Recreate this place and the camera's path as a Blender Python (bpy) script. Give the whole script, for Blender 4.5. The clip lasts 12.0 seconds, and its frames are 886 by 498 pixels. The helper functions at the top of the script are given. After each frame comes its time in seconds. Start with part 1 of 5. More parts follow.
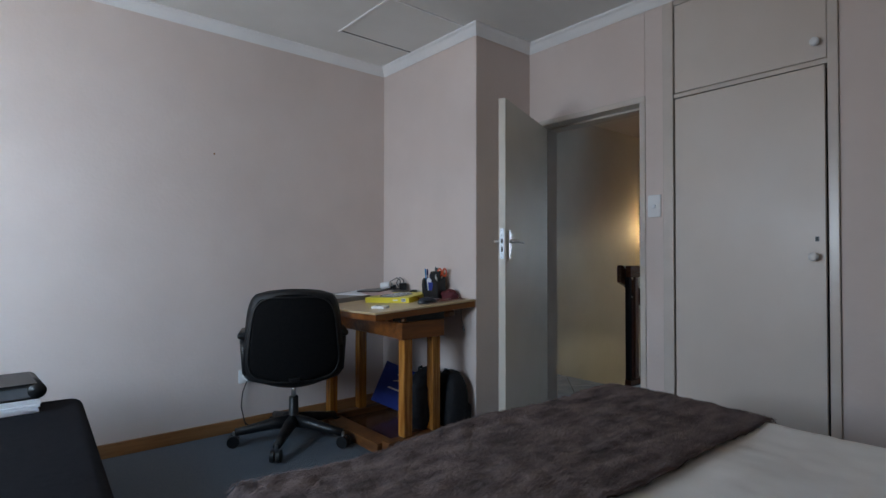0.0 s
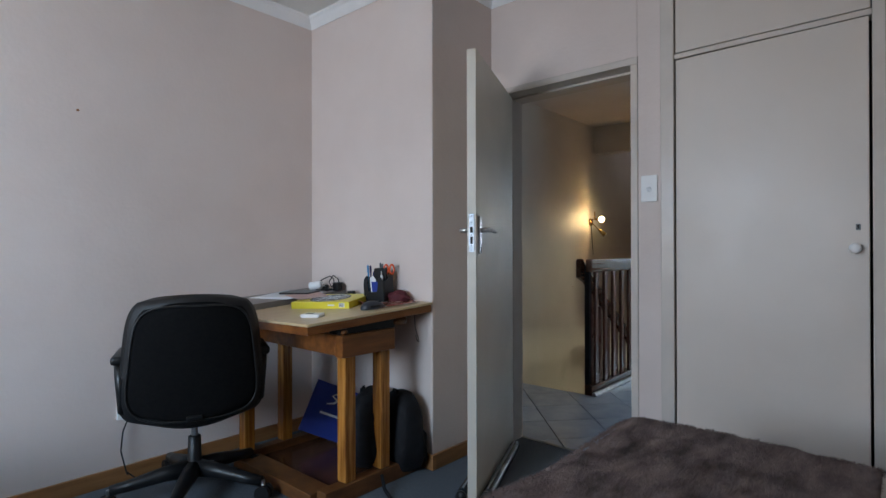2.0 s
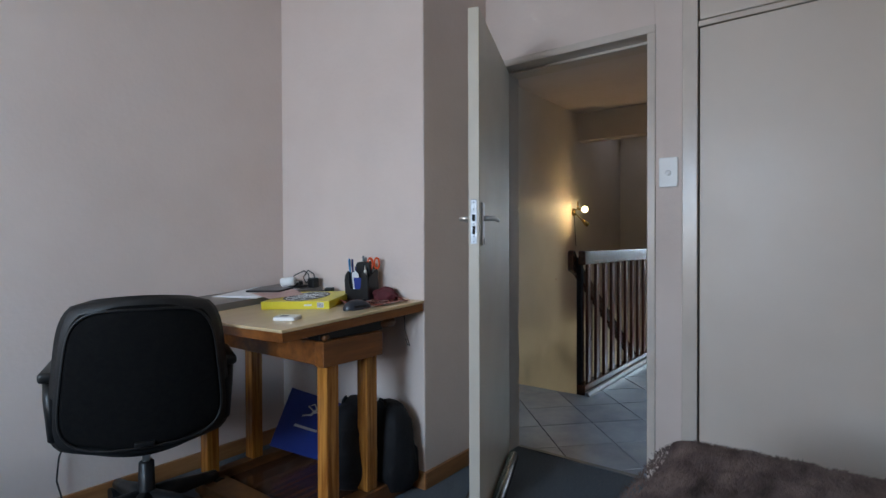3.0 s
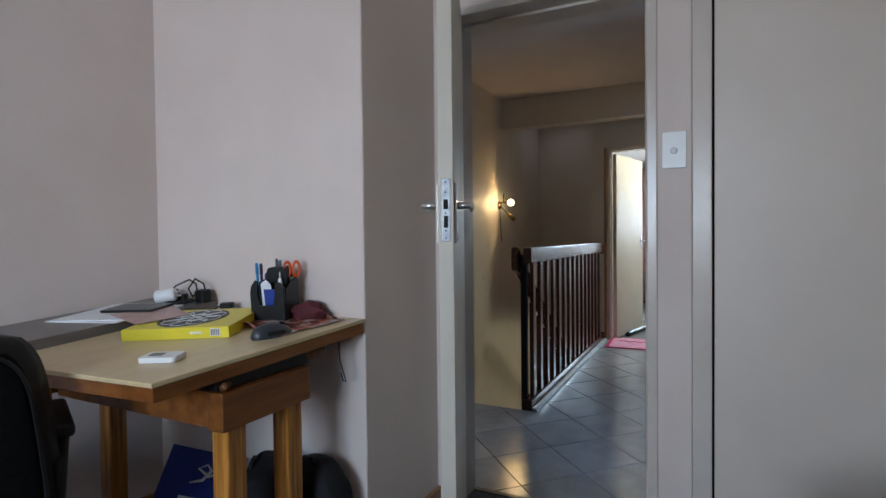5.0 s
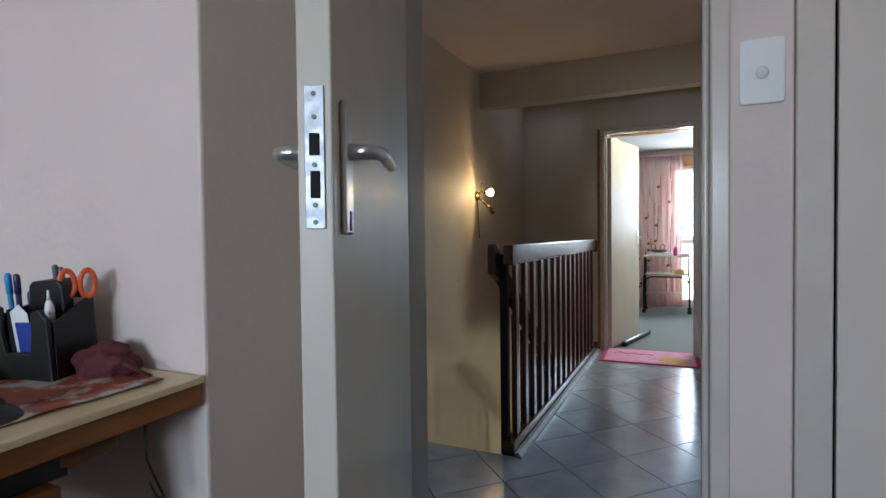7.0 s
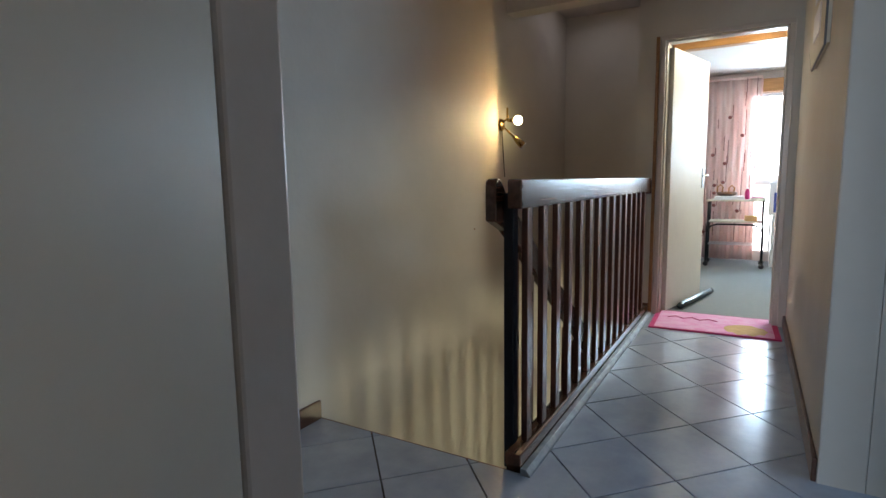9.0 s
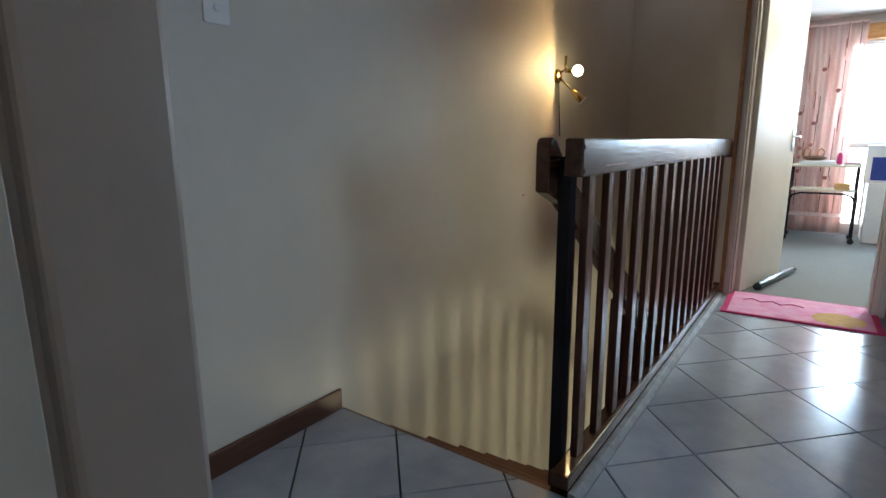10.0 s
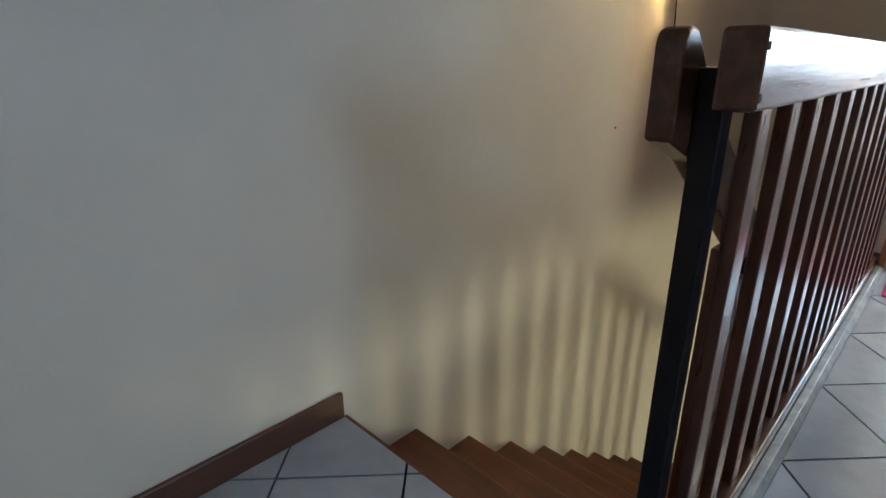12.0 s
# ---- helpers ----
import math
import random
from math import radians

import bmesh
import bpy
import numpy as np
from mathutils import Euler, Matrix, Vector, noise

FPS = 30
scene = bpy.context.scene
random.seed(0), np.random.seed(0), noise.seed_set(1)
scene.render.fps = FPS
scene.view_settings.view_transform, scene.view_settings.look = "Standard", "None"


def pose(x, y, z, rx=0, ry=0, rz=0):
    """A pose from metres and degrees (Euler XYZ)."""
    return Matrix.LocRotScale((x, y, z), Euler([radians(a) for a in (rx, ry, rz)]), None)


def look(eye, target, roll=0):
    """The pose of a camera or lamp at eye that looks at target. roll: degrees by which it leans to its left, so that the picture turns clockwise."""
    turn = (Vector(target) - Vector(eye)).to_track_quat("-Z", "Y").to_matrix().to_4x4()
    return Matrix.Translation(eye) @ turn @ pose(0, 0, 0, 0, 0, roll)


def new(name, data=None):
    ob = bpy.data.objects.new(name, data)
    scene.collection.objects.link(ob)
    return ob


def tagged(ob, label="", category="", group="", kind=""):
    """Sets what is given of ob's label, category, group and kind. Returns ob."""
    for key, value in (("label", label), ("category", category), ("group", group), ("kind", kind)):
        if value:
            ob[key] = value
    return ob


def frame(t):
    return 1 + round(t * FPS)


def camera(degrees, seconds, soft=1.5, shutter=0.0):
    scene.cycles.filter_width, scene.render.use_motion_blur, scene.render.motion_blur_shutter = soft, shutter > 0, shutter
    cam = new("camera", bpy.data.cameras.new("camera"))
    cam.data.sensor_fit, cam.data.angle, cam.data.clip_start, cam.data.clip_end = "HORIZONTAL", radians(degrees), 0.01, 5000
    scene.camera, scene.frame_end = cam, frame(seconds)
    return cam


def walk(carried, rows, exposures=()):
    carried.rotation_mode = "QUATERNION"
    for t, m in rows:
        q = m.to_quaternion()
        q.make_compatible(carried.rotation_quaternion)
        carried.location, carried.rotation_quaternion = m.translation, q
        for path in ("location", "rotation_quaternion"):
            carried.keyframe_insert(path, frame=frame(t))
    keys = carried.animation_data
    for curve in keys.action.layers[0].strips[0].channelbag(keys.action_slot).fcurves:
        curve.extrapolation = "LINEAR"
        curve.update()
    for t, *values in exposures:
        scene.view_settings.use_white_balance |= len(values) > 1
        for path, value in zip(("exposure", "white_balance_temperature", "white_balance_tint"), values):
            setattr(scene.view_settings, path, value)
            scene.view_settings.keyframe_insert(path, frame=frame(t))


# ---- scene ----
cam = camera(79.8, 12.0)
PATH = [
    (0, (0.384, 0.456, 1.111), (1.673, 1.985, 1.145), 0.1),
    (0.5, (0.452, 0.586, 1.109), (1.83, 2.035, 1.143), 0.0),
    (1, (0.542, 0.733, 1.093), (1.974, 2.128, 1.132), 0.1),
    (1.5, (0.627, 0.895, 1.1), (2.102, 2.246, 1.13), -0.1),
    (2, (0.694, 1.057, 1.111), (2.201, 2.372, 1.12), -0.1),
    (2.5, (0.761, 1.214, 1.107), (2.308, 2.481, 1.101), -0.2),
    (3, (0.858, 1.356, 1.112), (2.444, 2.574, 1.088), -0.2),
    (3.5, (0.944, 1.475, 1.116), (2.595, 2.604, 1.093), -0.4),
    (5.5, (1.408, 1.959, 1.116), (3.213, 2.82, 1.069), -0.7),
    (6, (1.602, 2.03, 1.113), (3.414, 2.877, 1.066), -0.8),
    (6.5, (1.805, 2.069, 1.103), (3.618, 2.911, 1.055), -0.7),
    (8.5, (2.657, 2.144, 1.072), (4.425, 3.068, 0.929), -1.1),
    (9, (2.839, 2.2, 1.043), (4.552, 3.202, 0.791), -0.9),
    (9.5, (3.004, 2.281, 1.044), (4.656, 3.356, 0.706), -0.7),
    (10, (3.165, 2.352, 1.042), (4.756, 3.497, 0.645), -0.4),
    (10.5, (3.323, 2.424, 1.039), (4.844, 3.651, 0.615), -0.2),
    (11, (3.461, 2.498, 1.03), (4.913, 3.8, 0.586), -0.1),
    (11.5, (3.599, 2.575, 1.018), (5.003, 3.907, 0.514), -0.0),
    (12, (3.771, 2.673, 1.01), (5.112, 3.997, 0.339), -0.2),
]
EXPOSURES = [(0, -0.48), (1.5, -0.08), (2.5, -0.05), (6, -0.1), (6.5, -0.06), (8.5, 0.28), (9, 0.45), (10, 0.43), (10.5, 0.55), (12, 0.9)]
walk(cam, [(t, look(eye, target, roll)) for t, eye, target, roll in PATH], EXPOSURES)

# ---- world and large lights ----
world = bpy.data.worlds.new("world")
scene.world = world
world.use_nodes = True
wn = world.node_tree
sky = wn.nodes.new("ShaderNodeTexSky")
sky.sky_type, sky.sun_disc = "NISHITA", False
sky.sun_elevation, sky.sun_rotation = radians(48), radians(30)
wn.links.new(sky.outputs["Color"], wn.nodes["Background"].inputs["Color"])
wn.nodes["Background"].inputs["Strength"].default_value = 0.1
sun = new("sun", bpy.data.lights.new("sun", "SUN"))
sun.data.energy, sun.data.angle, sun.data.color = 3.0, radians(0.5), (1.0, 0.95, 0.87)
sun.matrix_world = look((20, 35, 45), (0, 0, 0))


def window_light(name, eye, target, w, h, power, colour):
    lamp = new(name, bpy.data.lights.new(name, "AREA"))
    lamp.data.shape, lamp.data.size, lamp.data.size_y = "RECTANGLE", w, h
    lamp.data.energy, lamp.data.color = power, colour
    lamp.matrix_world = look(eye, target)
    return lamp


window_light("bedroom_sky", (-1.25, 2.6, 1.55), (0.35, 3.75, -0.2), 1.5, 1.1, 102, (0.43, 0.695, 1.0))
window_light("bedroom_ground_bounce", (-1.24, 2.6, 1.40), (0.6, 3.20, 2.6), 1.5, 1.0, 36, (1.0, 0.82, 0.62))
window_light("far_room_daylight", (10.4, 1.65, 1.52), (8, 1.8, 1.1), 1.2, 0.95, 60, (0.50, 0.76, 1.0))
window_light("hall_daylight", (4.28, -0.92, 1.40), (4.05, 1, 1.05), 0.9, 1.0, 18, (0.48, 0.72, 1.0))
window_light("far_roof_light", (8.00, 1.82, 2.315), (7.3, 2.35, 1.75), 0.24, 0.24, 24, (1.0, 0.98, 0.76))
# Weak fill over an unseen roof opening, added to lift the dark stair void.
window_light("stair_void_fill", (7.55, 3.45, 2.60), (7.5, 3.45, 0), 0.25, 0.25, 0.35, (0.95, 0.90, 1.0))
# Stands in for an unseen source below the stairs, kept narrow for slat streaks.
window_light("unseen_lower_light", (7.5, 0.06, -1.45), (6.0, 3.0, -0.8), 0.4, 0.9, 32, (0.99, 0.94, 0.62))
bulb_light = new("wall_lamp_light", bpy.data.lights.new("wall_lamp_light", "SPOT"))
bulb_light.data.energy, bulb_light.data.color, bulb_light.data.shadow_soft_size = 9, (1.0, 0.66, 0.30), 0.03
bulb_light.data.spot_size, bulb_light.data.spot_blend = radians(176), 0.10
bulb_light.matrix_world = look((6.52, 3.68, 1.485), (5.52, 3.40, 1.46))

# ---- materials ----
def mat(name, c1, c2=None, scale=4.0, rough=0.6, metal=0.0, bump=0.0, bump_scale=60.0, grain=None, spread=(0.35, 0.65), rnd=0.0, rough2=None, spec=0.5):
    """A paint, wood, stone or cloth: two colours mixed by noise at two scales, with bump."""
    m = bpy.data.materials.new(name)
    m.use_nodes = True
    nt = m.node_tree
    b = nt.nodes["Principled BSDF"]
    b.inputs["Roughness"].default_value, b.inputs["Metallic"].default_value = rough, metal
    b.inputs["Specular IOR Level"].default_value = spec
    tc = nt.nodes.new("ShaderNodeTexCoord")
    mp = nt.nodes.new("ShaderNodeMapping")
    if grain:
        mp.inputs["Scale"].default_value = grain
    vec = tc.outputs["Object"]
    if rnd:
        oi0 = nt.nodes.new("ShaderNodeObjectInfo")
        sc = nt.nodes.new("ShaderNodeMath")
        sc.operation = "MULTIPLY"
        sc.inputs[1].default_value = 37.0
        nt.links.new(oi0.outputs["Random"], sc.inputs[0])
        add = nt.nodes.new("ShaderNodeVectorMath")
        nt.links.new(vec, add.inputs[0])
        nt.links.new(sc.outputs[0], add.inputs[1])
        vec = add.outputs[0]
    nt.links.new(vec, mp.inputs["Vector"])
    n1 = nt.nodes.new("ShaderNodeTexNoise")
    n1.inputs["Scale"].default_value, n1.inputs["Detail"].default_value = scale, 8
    n1.inputs["Roughness"].default_value = 0.6
    nt.links.new(mp.outputs["Vector"], n1.inputs["Vector"])
    ramp = nt.nodes.new("ShaderNodeValToRGB")
    ramp.color_ramp.elements[0].position, ramp.color_ramp.elements[1].position = spread
    ramp.color_ramp.elements[0].color, ramp.color_ramp.elements[1].color = (*c1, 1), (*(c2 or c1), 1)
    nt.links.new(n1.outputs["Fac"], ramp.inputs["Fac"])
    colour = ramp.outputs["Color"]
    if rnd:
        oi = nt.nodes.new("ShaderNodeObjectInfo")
        mr = nt.nodes.new("ShaderNodeMapRange")
        mr.inputs["To Min"].default_value, mr.inputs["To Max"].default_value = 1 - rnd, 1 + rnd
        nt.links.new(oi.outputs["Random"], mr.inputs["Value"])
        hs = nt.nodes.new("ShaderNodeHueSaturation")
        nt.links.new(mr.outputs["Result"], hs.inputs["Value"])
        nt.links.new(colour, hs.inputs["Color"])
        colour = hs.outputs["Color"]
    nt.links.new(colour, b.inputs["Base Color"])
    if rough2 is not None:
        n3 = nt.nodes.new("ShaderNodeTexNoise")
        n3.inputs["Scale"].default_value, n3.inputs["Detail"].default_value = scale * 2.3, 6
        nt.links.new(mp.outputs["Vector"], n3.inputs["Vector"])
        m3 = nt.nodes.new("ShaderNodeMapRange")
        m3.inputs["From Min"].default_value, m3.inputs["From Max"].default_value = 0.3, 0.7
        m3.inputs["To Min"].default_value, m3.inputs["To Max"].default_value = rough, rough2
        nt.links.new(n3.outputs["Fac"], m3.inputs["Value"])
        nt.links.new(m3.outputs["Result"], b.inputs["Roughness"])
    if bump:
        n2 = nt.nodes.new("ShaderNodeTexNoise")
        n2.inputs["Scale"].default_value, n2.inputs["Detail"].default_value = bump_scale, 4
        nt.links.new(mp.outputs["Vector"], n2.inputs["Vector"])
        bp = nt.nodes.new("ShaderNodeBump")
        bp.inputs["Strength"].default_value, bp.inputs["Distance"].default_value = bump, 0.01
        nt.links.new(n2.outputs["Fac"], bp.inputs["Height"])
        nt.links.new(bp.outputs["Normal"], b.inputs["Normal"])
    return m


def glow(name, colour, strength):
    m = bpy.data.materials.new(name)
    m.use_nodes = True
    b = m.node_tree.nodes["Principled BSDF"]
    b.inputs["Base Color"].default_value = (*colour, 1)
    b.inputs["Emission Color"].default_value = (*colour, 1)
    b.inputs["Emission Strength"].default_value = strength
    return m


M_WALL = mat("plaster_beige", (0.665, 0.565, 0.52), (0.715, 0.615, 0.57), 1.6, 0.55, bump=0.12, bump_scale=45, rough2=0.68)
M_HALL = mat("plaster_hall", (0.61, 0.56, 0.495), (0.67, 0.62, 0.555), 1.6, 0.5, bump=0.08, bump_scale=40, rough2=0.65)
M_CEIL = mat("ceiling_paint", (0.70, 0.70, 0.68), (0.76, 0.76, 0.74), 2.0, 0.8, bump=0.1, bump_scale=80)
# Darker and more mauve than M_CEIL.
M_HALLCEIL = mat("hall_ceiling_mauve", (0.50, 0.45, 0.45), (0.56, 0.51, 0.50), 2.0, 0.7, bump=0.1, bump_scale=80)
M_FARCEIL = mat("far_ceiling_paint", (0.74, 0.64, 0.58), (0.80, 0.70, 0.64), 2.0, 0.8, bump=0.1, bump_scale=80)
M_COVE = mat("cove_paint", (0.82, 0.82, 0.83), (0.88, 0.88, 0.88), 3.0, 0.6, bump=0.05)
M_DOOR = mat("door_enamel", (0.57, 0.52, 0.445), (0.62, 0.57, 0.485), 2.0, 0.36, bump=0.06, bump_scale=25, rough2=0.5)
M_FRAME = mat("frame_enamel", (0.595, 0.53, 0.475), (0.655, 0.585, 0.53), 5.0, 0.24, bump=0.06, bump_scale=30)
M_WARD = mat("wardrobe_enamel", (0.625, 0.55, 0.49), (0.675, 0.60, 0.54), 1.3, 0.32, bump=0.10, bump_scale=18, rough2=0.45)
M_DARK = mat("dark_gap", (0.012, 0.011, 0.010), None, rough=0.9)
M_CARPET = mat("carpet_blue_grey", (0.085, 0.105, 0.13), (0.12, 0.14, 0.165), 90, 0.95, bump=0.7, bump_scale=420)
M_CARPET2 = mat("carpet_grey", (0.20, 0.21, 0.21), (0.26, 0.27, 0.27), 90, 0.95, bump=0.6, bump_scale=420)
M_SKIRT = mat("skirting_wood", (0.25, 0.11, 0.04), (0.36, 0.17, 0.065), 3.0, 0.38, grain=(1, 1, 12), bump=0.05)
M_SKIRT_DK = mat("skirting_dark_wood", (0.075, 0.032, 0.02), (0.12, 0.05, 0.03), 3.0, 0.36, grain=(1, 1, 12), bump=0.05)
M_RAIL = mat("stained_wood", (0.055, 0.016, 0.009), (0.125, 0.040, 0.020), 4.0, 0.25, grain=(6, 6, 1), bump=0.08, bump_scale=30, rough2=0.4)
M_RAIL_X = mat("stained_wood_lengthwise", (0.058, 0.023, 0.013), (0.098, 0.040, 0.022), 3.0, 0.14, grain=(0.6, 14, 14), bump=0.04, bump_scale=9, rough2=0.26)
M_STAIR = mat("stair_wood", (0.095, 0.028, 0.012), (0.165, 0.052, 0.022), 3.0, 0.32, grain=(6, 1, 6), bump=0.06)
M_STEEL_BLK = mat("black_steel", (0.006, 0.006, 0.009), (0.011, 0.011, 0.014), 8, 0.4, spec=0.25)
M_TILE = mat("tile_glaze", (0.31, 0.355, 0.44), (0.41, 0.455, 0.54), 5.0, 0.13, bump=0.02, bump_scale=12, rnd=0.06, rough2=0.24)
M_GROUT = mat("grout", (0.035, 0.033, 0.032), (0.06, 0.056, 0.052), 30, 0.9)
M_CHROME = mat("satin_chrome", (0.62, 0.62, 0.63), (0.72, 0.72, 0.72), 20, 0.28, metal=1.0)
M_WHITE = mat("white_plastic", (0.78, 0.78, 0.78), (0.82, 0.82, 0.82), 5, 0.3)
M_BLACK = mat("black_plastic", (0.007, 0.007, 0.008), (0.013, 0.013, 0.014), 15, 0.4, spec=0.35)
M_GLOW = glow("lit_bulb", (1.0, 0.80, 0.42), 14)
M_BRASS = mat("brass", (0.55, 0.38, 0.14), (0.65, 0.46, 0.18), 10, 0.25, metal=1.0)

M_PINE_DK = mat("shaded_worn_pine", (0.10, 0.038, 0.012), (0.19, 0.075, 0.022), 3.0, 0.45, grain=(3, 3, 9), bump=0.06, bump_scale=20)
M_PINE = mat("varnished_pine", (0.24, 0.080, 0.013), (0.53, 0.225, 0.046), 3.0, 0.26, grain=(16, 16, 0.8), bump=0.06, bump_scale=20, rnd=0.08, spread=(0.38, 0.60))
M_PINE_X = mat("varnished_pine_rail", (0.145, 0.044, 0.009), (0.27, 0.092, 0.020), 3.0, 0.34, grain=(1, 9, 9), bump=0.06, bump_scale=20, rnd=0.08)
M_PINE_Y = mat("varnished_pine_beam", (0.40, 0.17, 0.045), (0.56, 0.27, 0.085), 3.0, 0.4, grain=(9, 1, 9), bump=0.06, bump_scale=20)
M_TOP = mat("desk_laminate", (0.56, 0.42, 0.24), (0.63, 0.49, 0.30), 3.0, 0.30, grain=(2, 9, 9), bump=0.02)
M_TOP_GREY = mat("grey_laminate", (0.13, 0.115, 0.105), (0.17, 0.15, 0.14), 6.0, 0.35)
M_LEATHER = mat("black_leatherette", (0.007, 0.007, 0.008), (0.013, 0.013, 0.014), 20, 0.45, spec=0.35, bump=0.12, bump_scale=160)
M_MESH = mat("black_back_cloth", (0.003, 0.003, 0.004), (0.006, 0.006, 0.006), 60, 0.9, spec=0.12, bump=0.2, bump_scale=300)
M_FUR = mat("brown_fur", (0.042, 0.028, 0.027), (0.215, 0.158, 0.150), 10, 0.95, bump=0.7, bump_scale=110, grain=(0.7, 1.7, 1), spread=(0.31, 0.70))
M_DUVET = mat("white_cotton", (0.82, 0.80, 0.77), (0.88, 0.86, 0.83), 3, 0.9, bump=0.15, bump_scale=14)
M_SOFA = mat("charcoal_cloth", (0.007, 0.007, 0.009), (0.012, 0.012, 0.015), 40, 0.95, spec=0.1, bump=0.4, bump_scale=240)
M_BAG = mat("black_nylon", (0.006, 0.006, 0.008), (0.012, 0.012, 0.014), 12, 0.7, spec=0.25, bump=0.5, bump_scale=25)
M_BLUE = mat("blue_card", (0.012, 0.035, 0.26), (0.018, 0.05, 0.33), 8, 0.4)
M_YELLOW = mat("yellow_card", (0.75, 0.62, 0.03), (0.80, 0.68, 0.05), 6, 0.35)
M_PAPER = mat("white_paper", (0.74, 0.75, 0.78), (0.80, 0.80, 0.82), 9, 0.7)
M_PINKPAPER = mat("faded_pink_print", (0.45, 0.26, 0.25), (0.58, 0.42, 0.38), 20, 0.45)
M_REDPRINT = mat("red_printed_sheet", (0.26, 0.065, 0.04), (0.42, 0.35, 0.32), 13, 0.25, spread=(0.50, 0.58), bump=0.3, bump_scale=22)
M_MOUSE = mat("slate_plastic", (0.022, 0.026, 0.036), (0.032, 0.037, 0.050), 9, 0.36)
M_WORN = mat("worn_steel", (0.36, 0.38, 0.42), (0.52, 0.54, 0.57), 40, 0.42, metal=1.0, rough2=0.6)
M_MAROON = mat("maroon_cloth", (0.075, 0.010, 0.016), (0.12, 0.018, 0.025), 20, 0.8, bump=0.4, bump_scale=80)
M_ORANGE = mat("orange_plastic", (0.70, 0.09, 0.02), (0.78, 0.12, 0.03), 9, 0.3)
M_PENBLUE = mat("blue_plastic", (0.02, 0.22, 0.55), (0.03, 0.27, 0.60), 9, 0.3)
M_PENDARK = mat("navy_plastic", (0.02, 0.02, 0.10), (0.03, 0.03, 0.12), 9, 0.3)
M_GREYPL = mat("grey_plastic", (0.10, 0.11, 0.12), (0.14, 0.15, 0.16), 9, 0.4)
M_PINK = mat("pink_pile", (0.80, 0.30, 0.55), (0.86, 0.50, 0.70), 12, 0.95, bump=0.5, bump_scale=200)
M_MAGENTA = mat("magenta_border", (0.55, 0.03, 0.16), (0.62, 0.05, 0.20), 12, 0.95, bump=0.5, bump_scale=200)
M_GOLD = mat("gold_print", (0.62, 0.38, 0.16), (0.72, 0.48, 0.22), 22, 0.9, bump=0.4, bump_scale=200)
M_CURTAIN = mat("pink_curtain", (0.86, 0.64, 0.60), (0.92, 0.78, 0.74), 5, 0.9, grain=(1, 3, 0.4), bump=0.2, bump_scale=80)
M_MOTIF = mat("brown_motif", (0.26, 0.09, 0.08), (0.36, 0.14, 0.12), 30, 0.9)
M_ALU = mat("aluminium_strip", (0.20, 0.215, 0.235), (0.32, 0.335, 0.35), 20, 0.42, metal=0.3, rough2=0.6)
M_CREAMPL = mat("cream_board", (0.66, 0.60, 0.48), (0.72, 0.66, 0.54), 8, 0.5)
M_TUBE = mat("draught_tube", (0.015, 0.02, 0.025), (0.03, 0.04, 0.045), 8, 0.25)

def let_light_through(m, share):
    """Thin cloth: part of the light goes through it."""
    nt = m.node_tree
    b = nt.nodes["Principled BSDF"]
    thin, mix = nt.nodes.new("ShaderNodeBsdfTranslucent"), nt.nodes.new("ShaderNodeMixShader")
    nt.links.new(b.inputs["Base Color"].links[0].from_socket, thin.inputs["Color"])
    mix.inputs[0].default_value = share
    nt.links.new(b.outputs[0], mix.inputs[1])
    nt.links.new(thin.outputs[0], mix.inputs[2])
    nt.links.new(mix.outputs[0], nt.nodes["Material Output"].inputs["Surface"])


let_light_through(M_CURTAIN, 0.5)

# ---- building helpers ----
def link(name, bm, material, parent=None, label="", smooth=False):
    me = bpy.data.meshes.new(name)
    bm.to_mesh(me)
    bm.free()
    if smooth:
        for p in me.polygons:
            p.use_smooth = True
    for m in material if isinstance(material, (list, tuple)) else [material]:
        me.materials.append(m)
    ob = new(name, me)
    if parent:
        ob.parent = parent
    if label:
        ob["label"] = label
    return ob


def part(name, bm, material, parent, label="", smooth=False):
    return link(name, bm, material, parent, label, smooth)


def thing(name, m, label, category, group=""):
    ob = new(name)
    ob.matrix_world = m
    ob.empty_display_size = 0.1
    return tagged(ob, label, category, group)


def structure(name, bm, material, label="", category="", smooth=False):
    ob = link(name, bm, material, None, "", smooth)
    return tagged(ob, label, category, "", "structure")


def box(x0, x1, y0, y1, z0, z1, bevel=0.0, bm=None, seg=2, m=None):
    own = bmesh.new()
    bmesh.ops.create_cube(own, size=1)
    bmesh.ops.transform(own, matrix=Matrix.Translation(((x0 + x1) / 2, (y0 + y1) / 2, (z0 + z1) / 2)) @ Matrix.Diagonal((x1 - x0, y1 - y0, z1 - z0, 1)), verts=own.verts)
    if bevel:
        bmesh.ops.bevel(own, geom=own.edges[:], offset=bevel, segments=seg, affect="EDGES", profile=0.5)
    if m:
        bmesh.ops.transform(own, matrix=m, verts=own.verts)
    return merge(bm, own)


def merge(bm, own):
    if bm is None:
        return own
    me = bpy.data.meshes.new("tmp")
    own.to_mesh(me)
    own.free()
    bm.from_mesh(me)
    bpy.data.meshes.remove(me)
    return bm


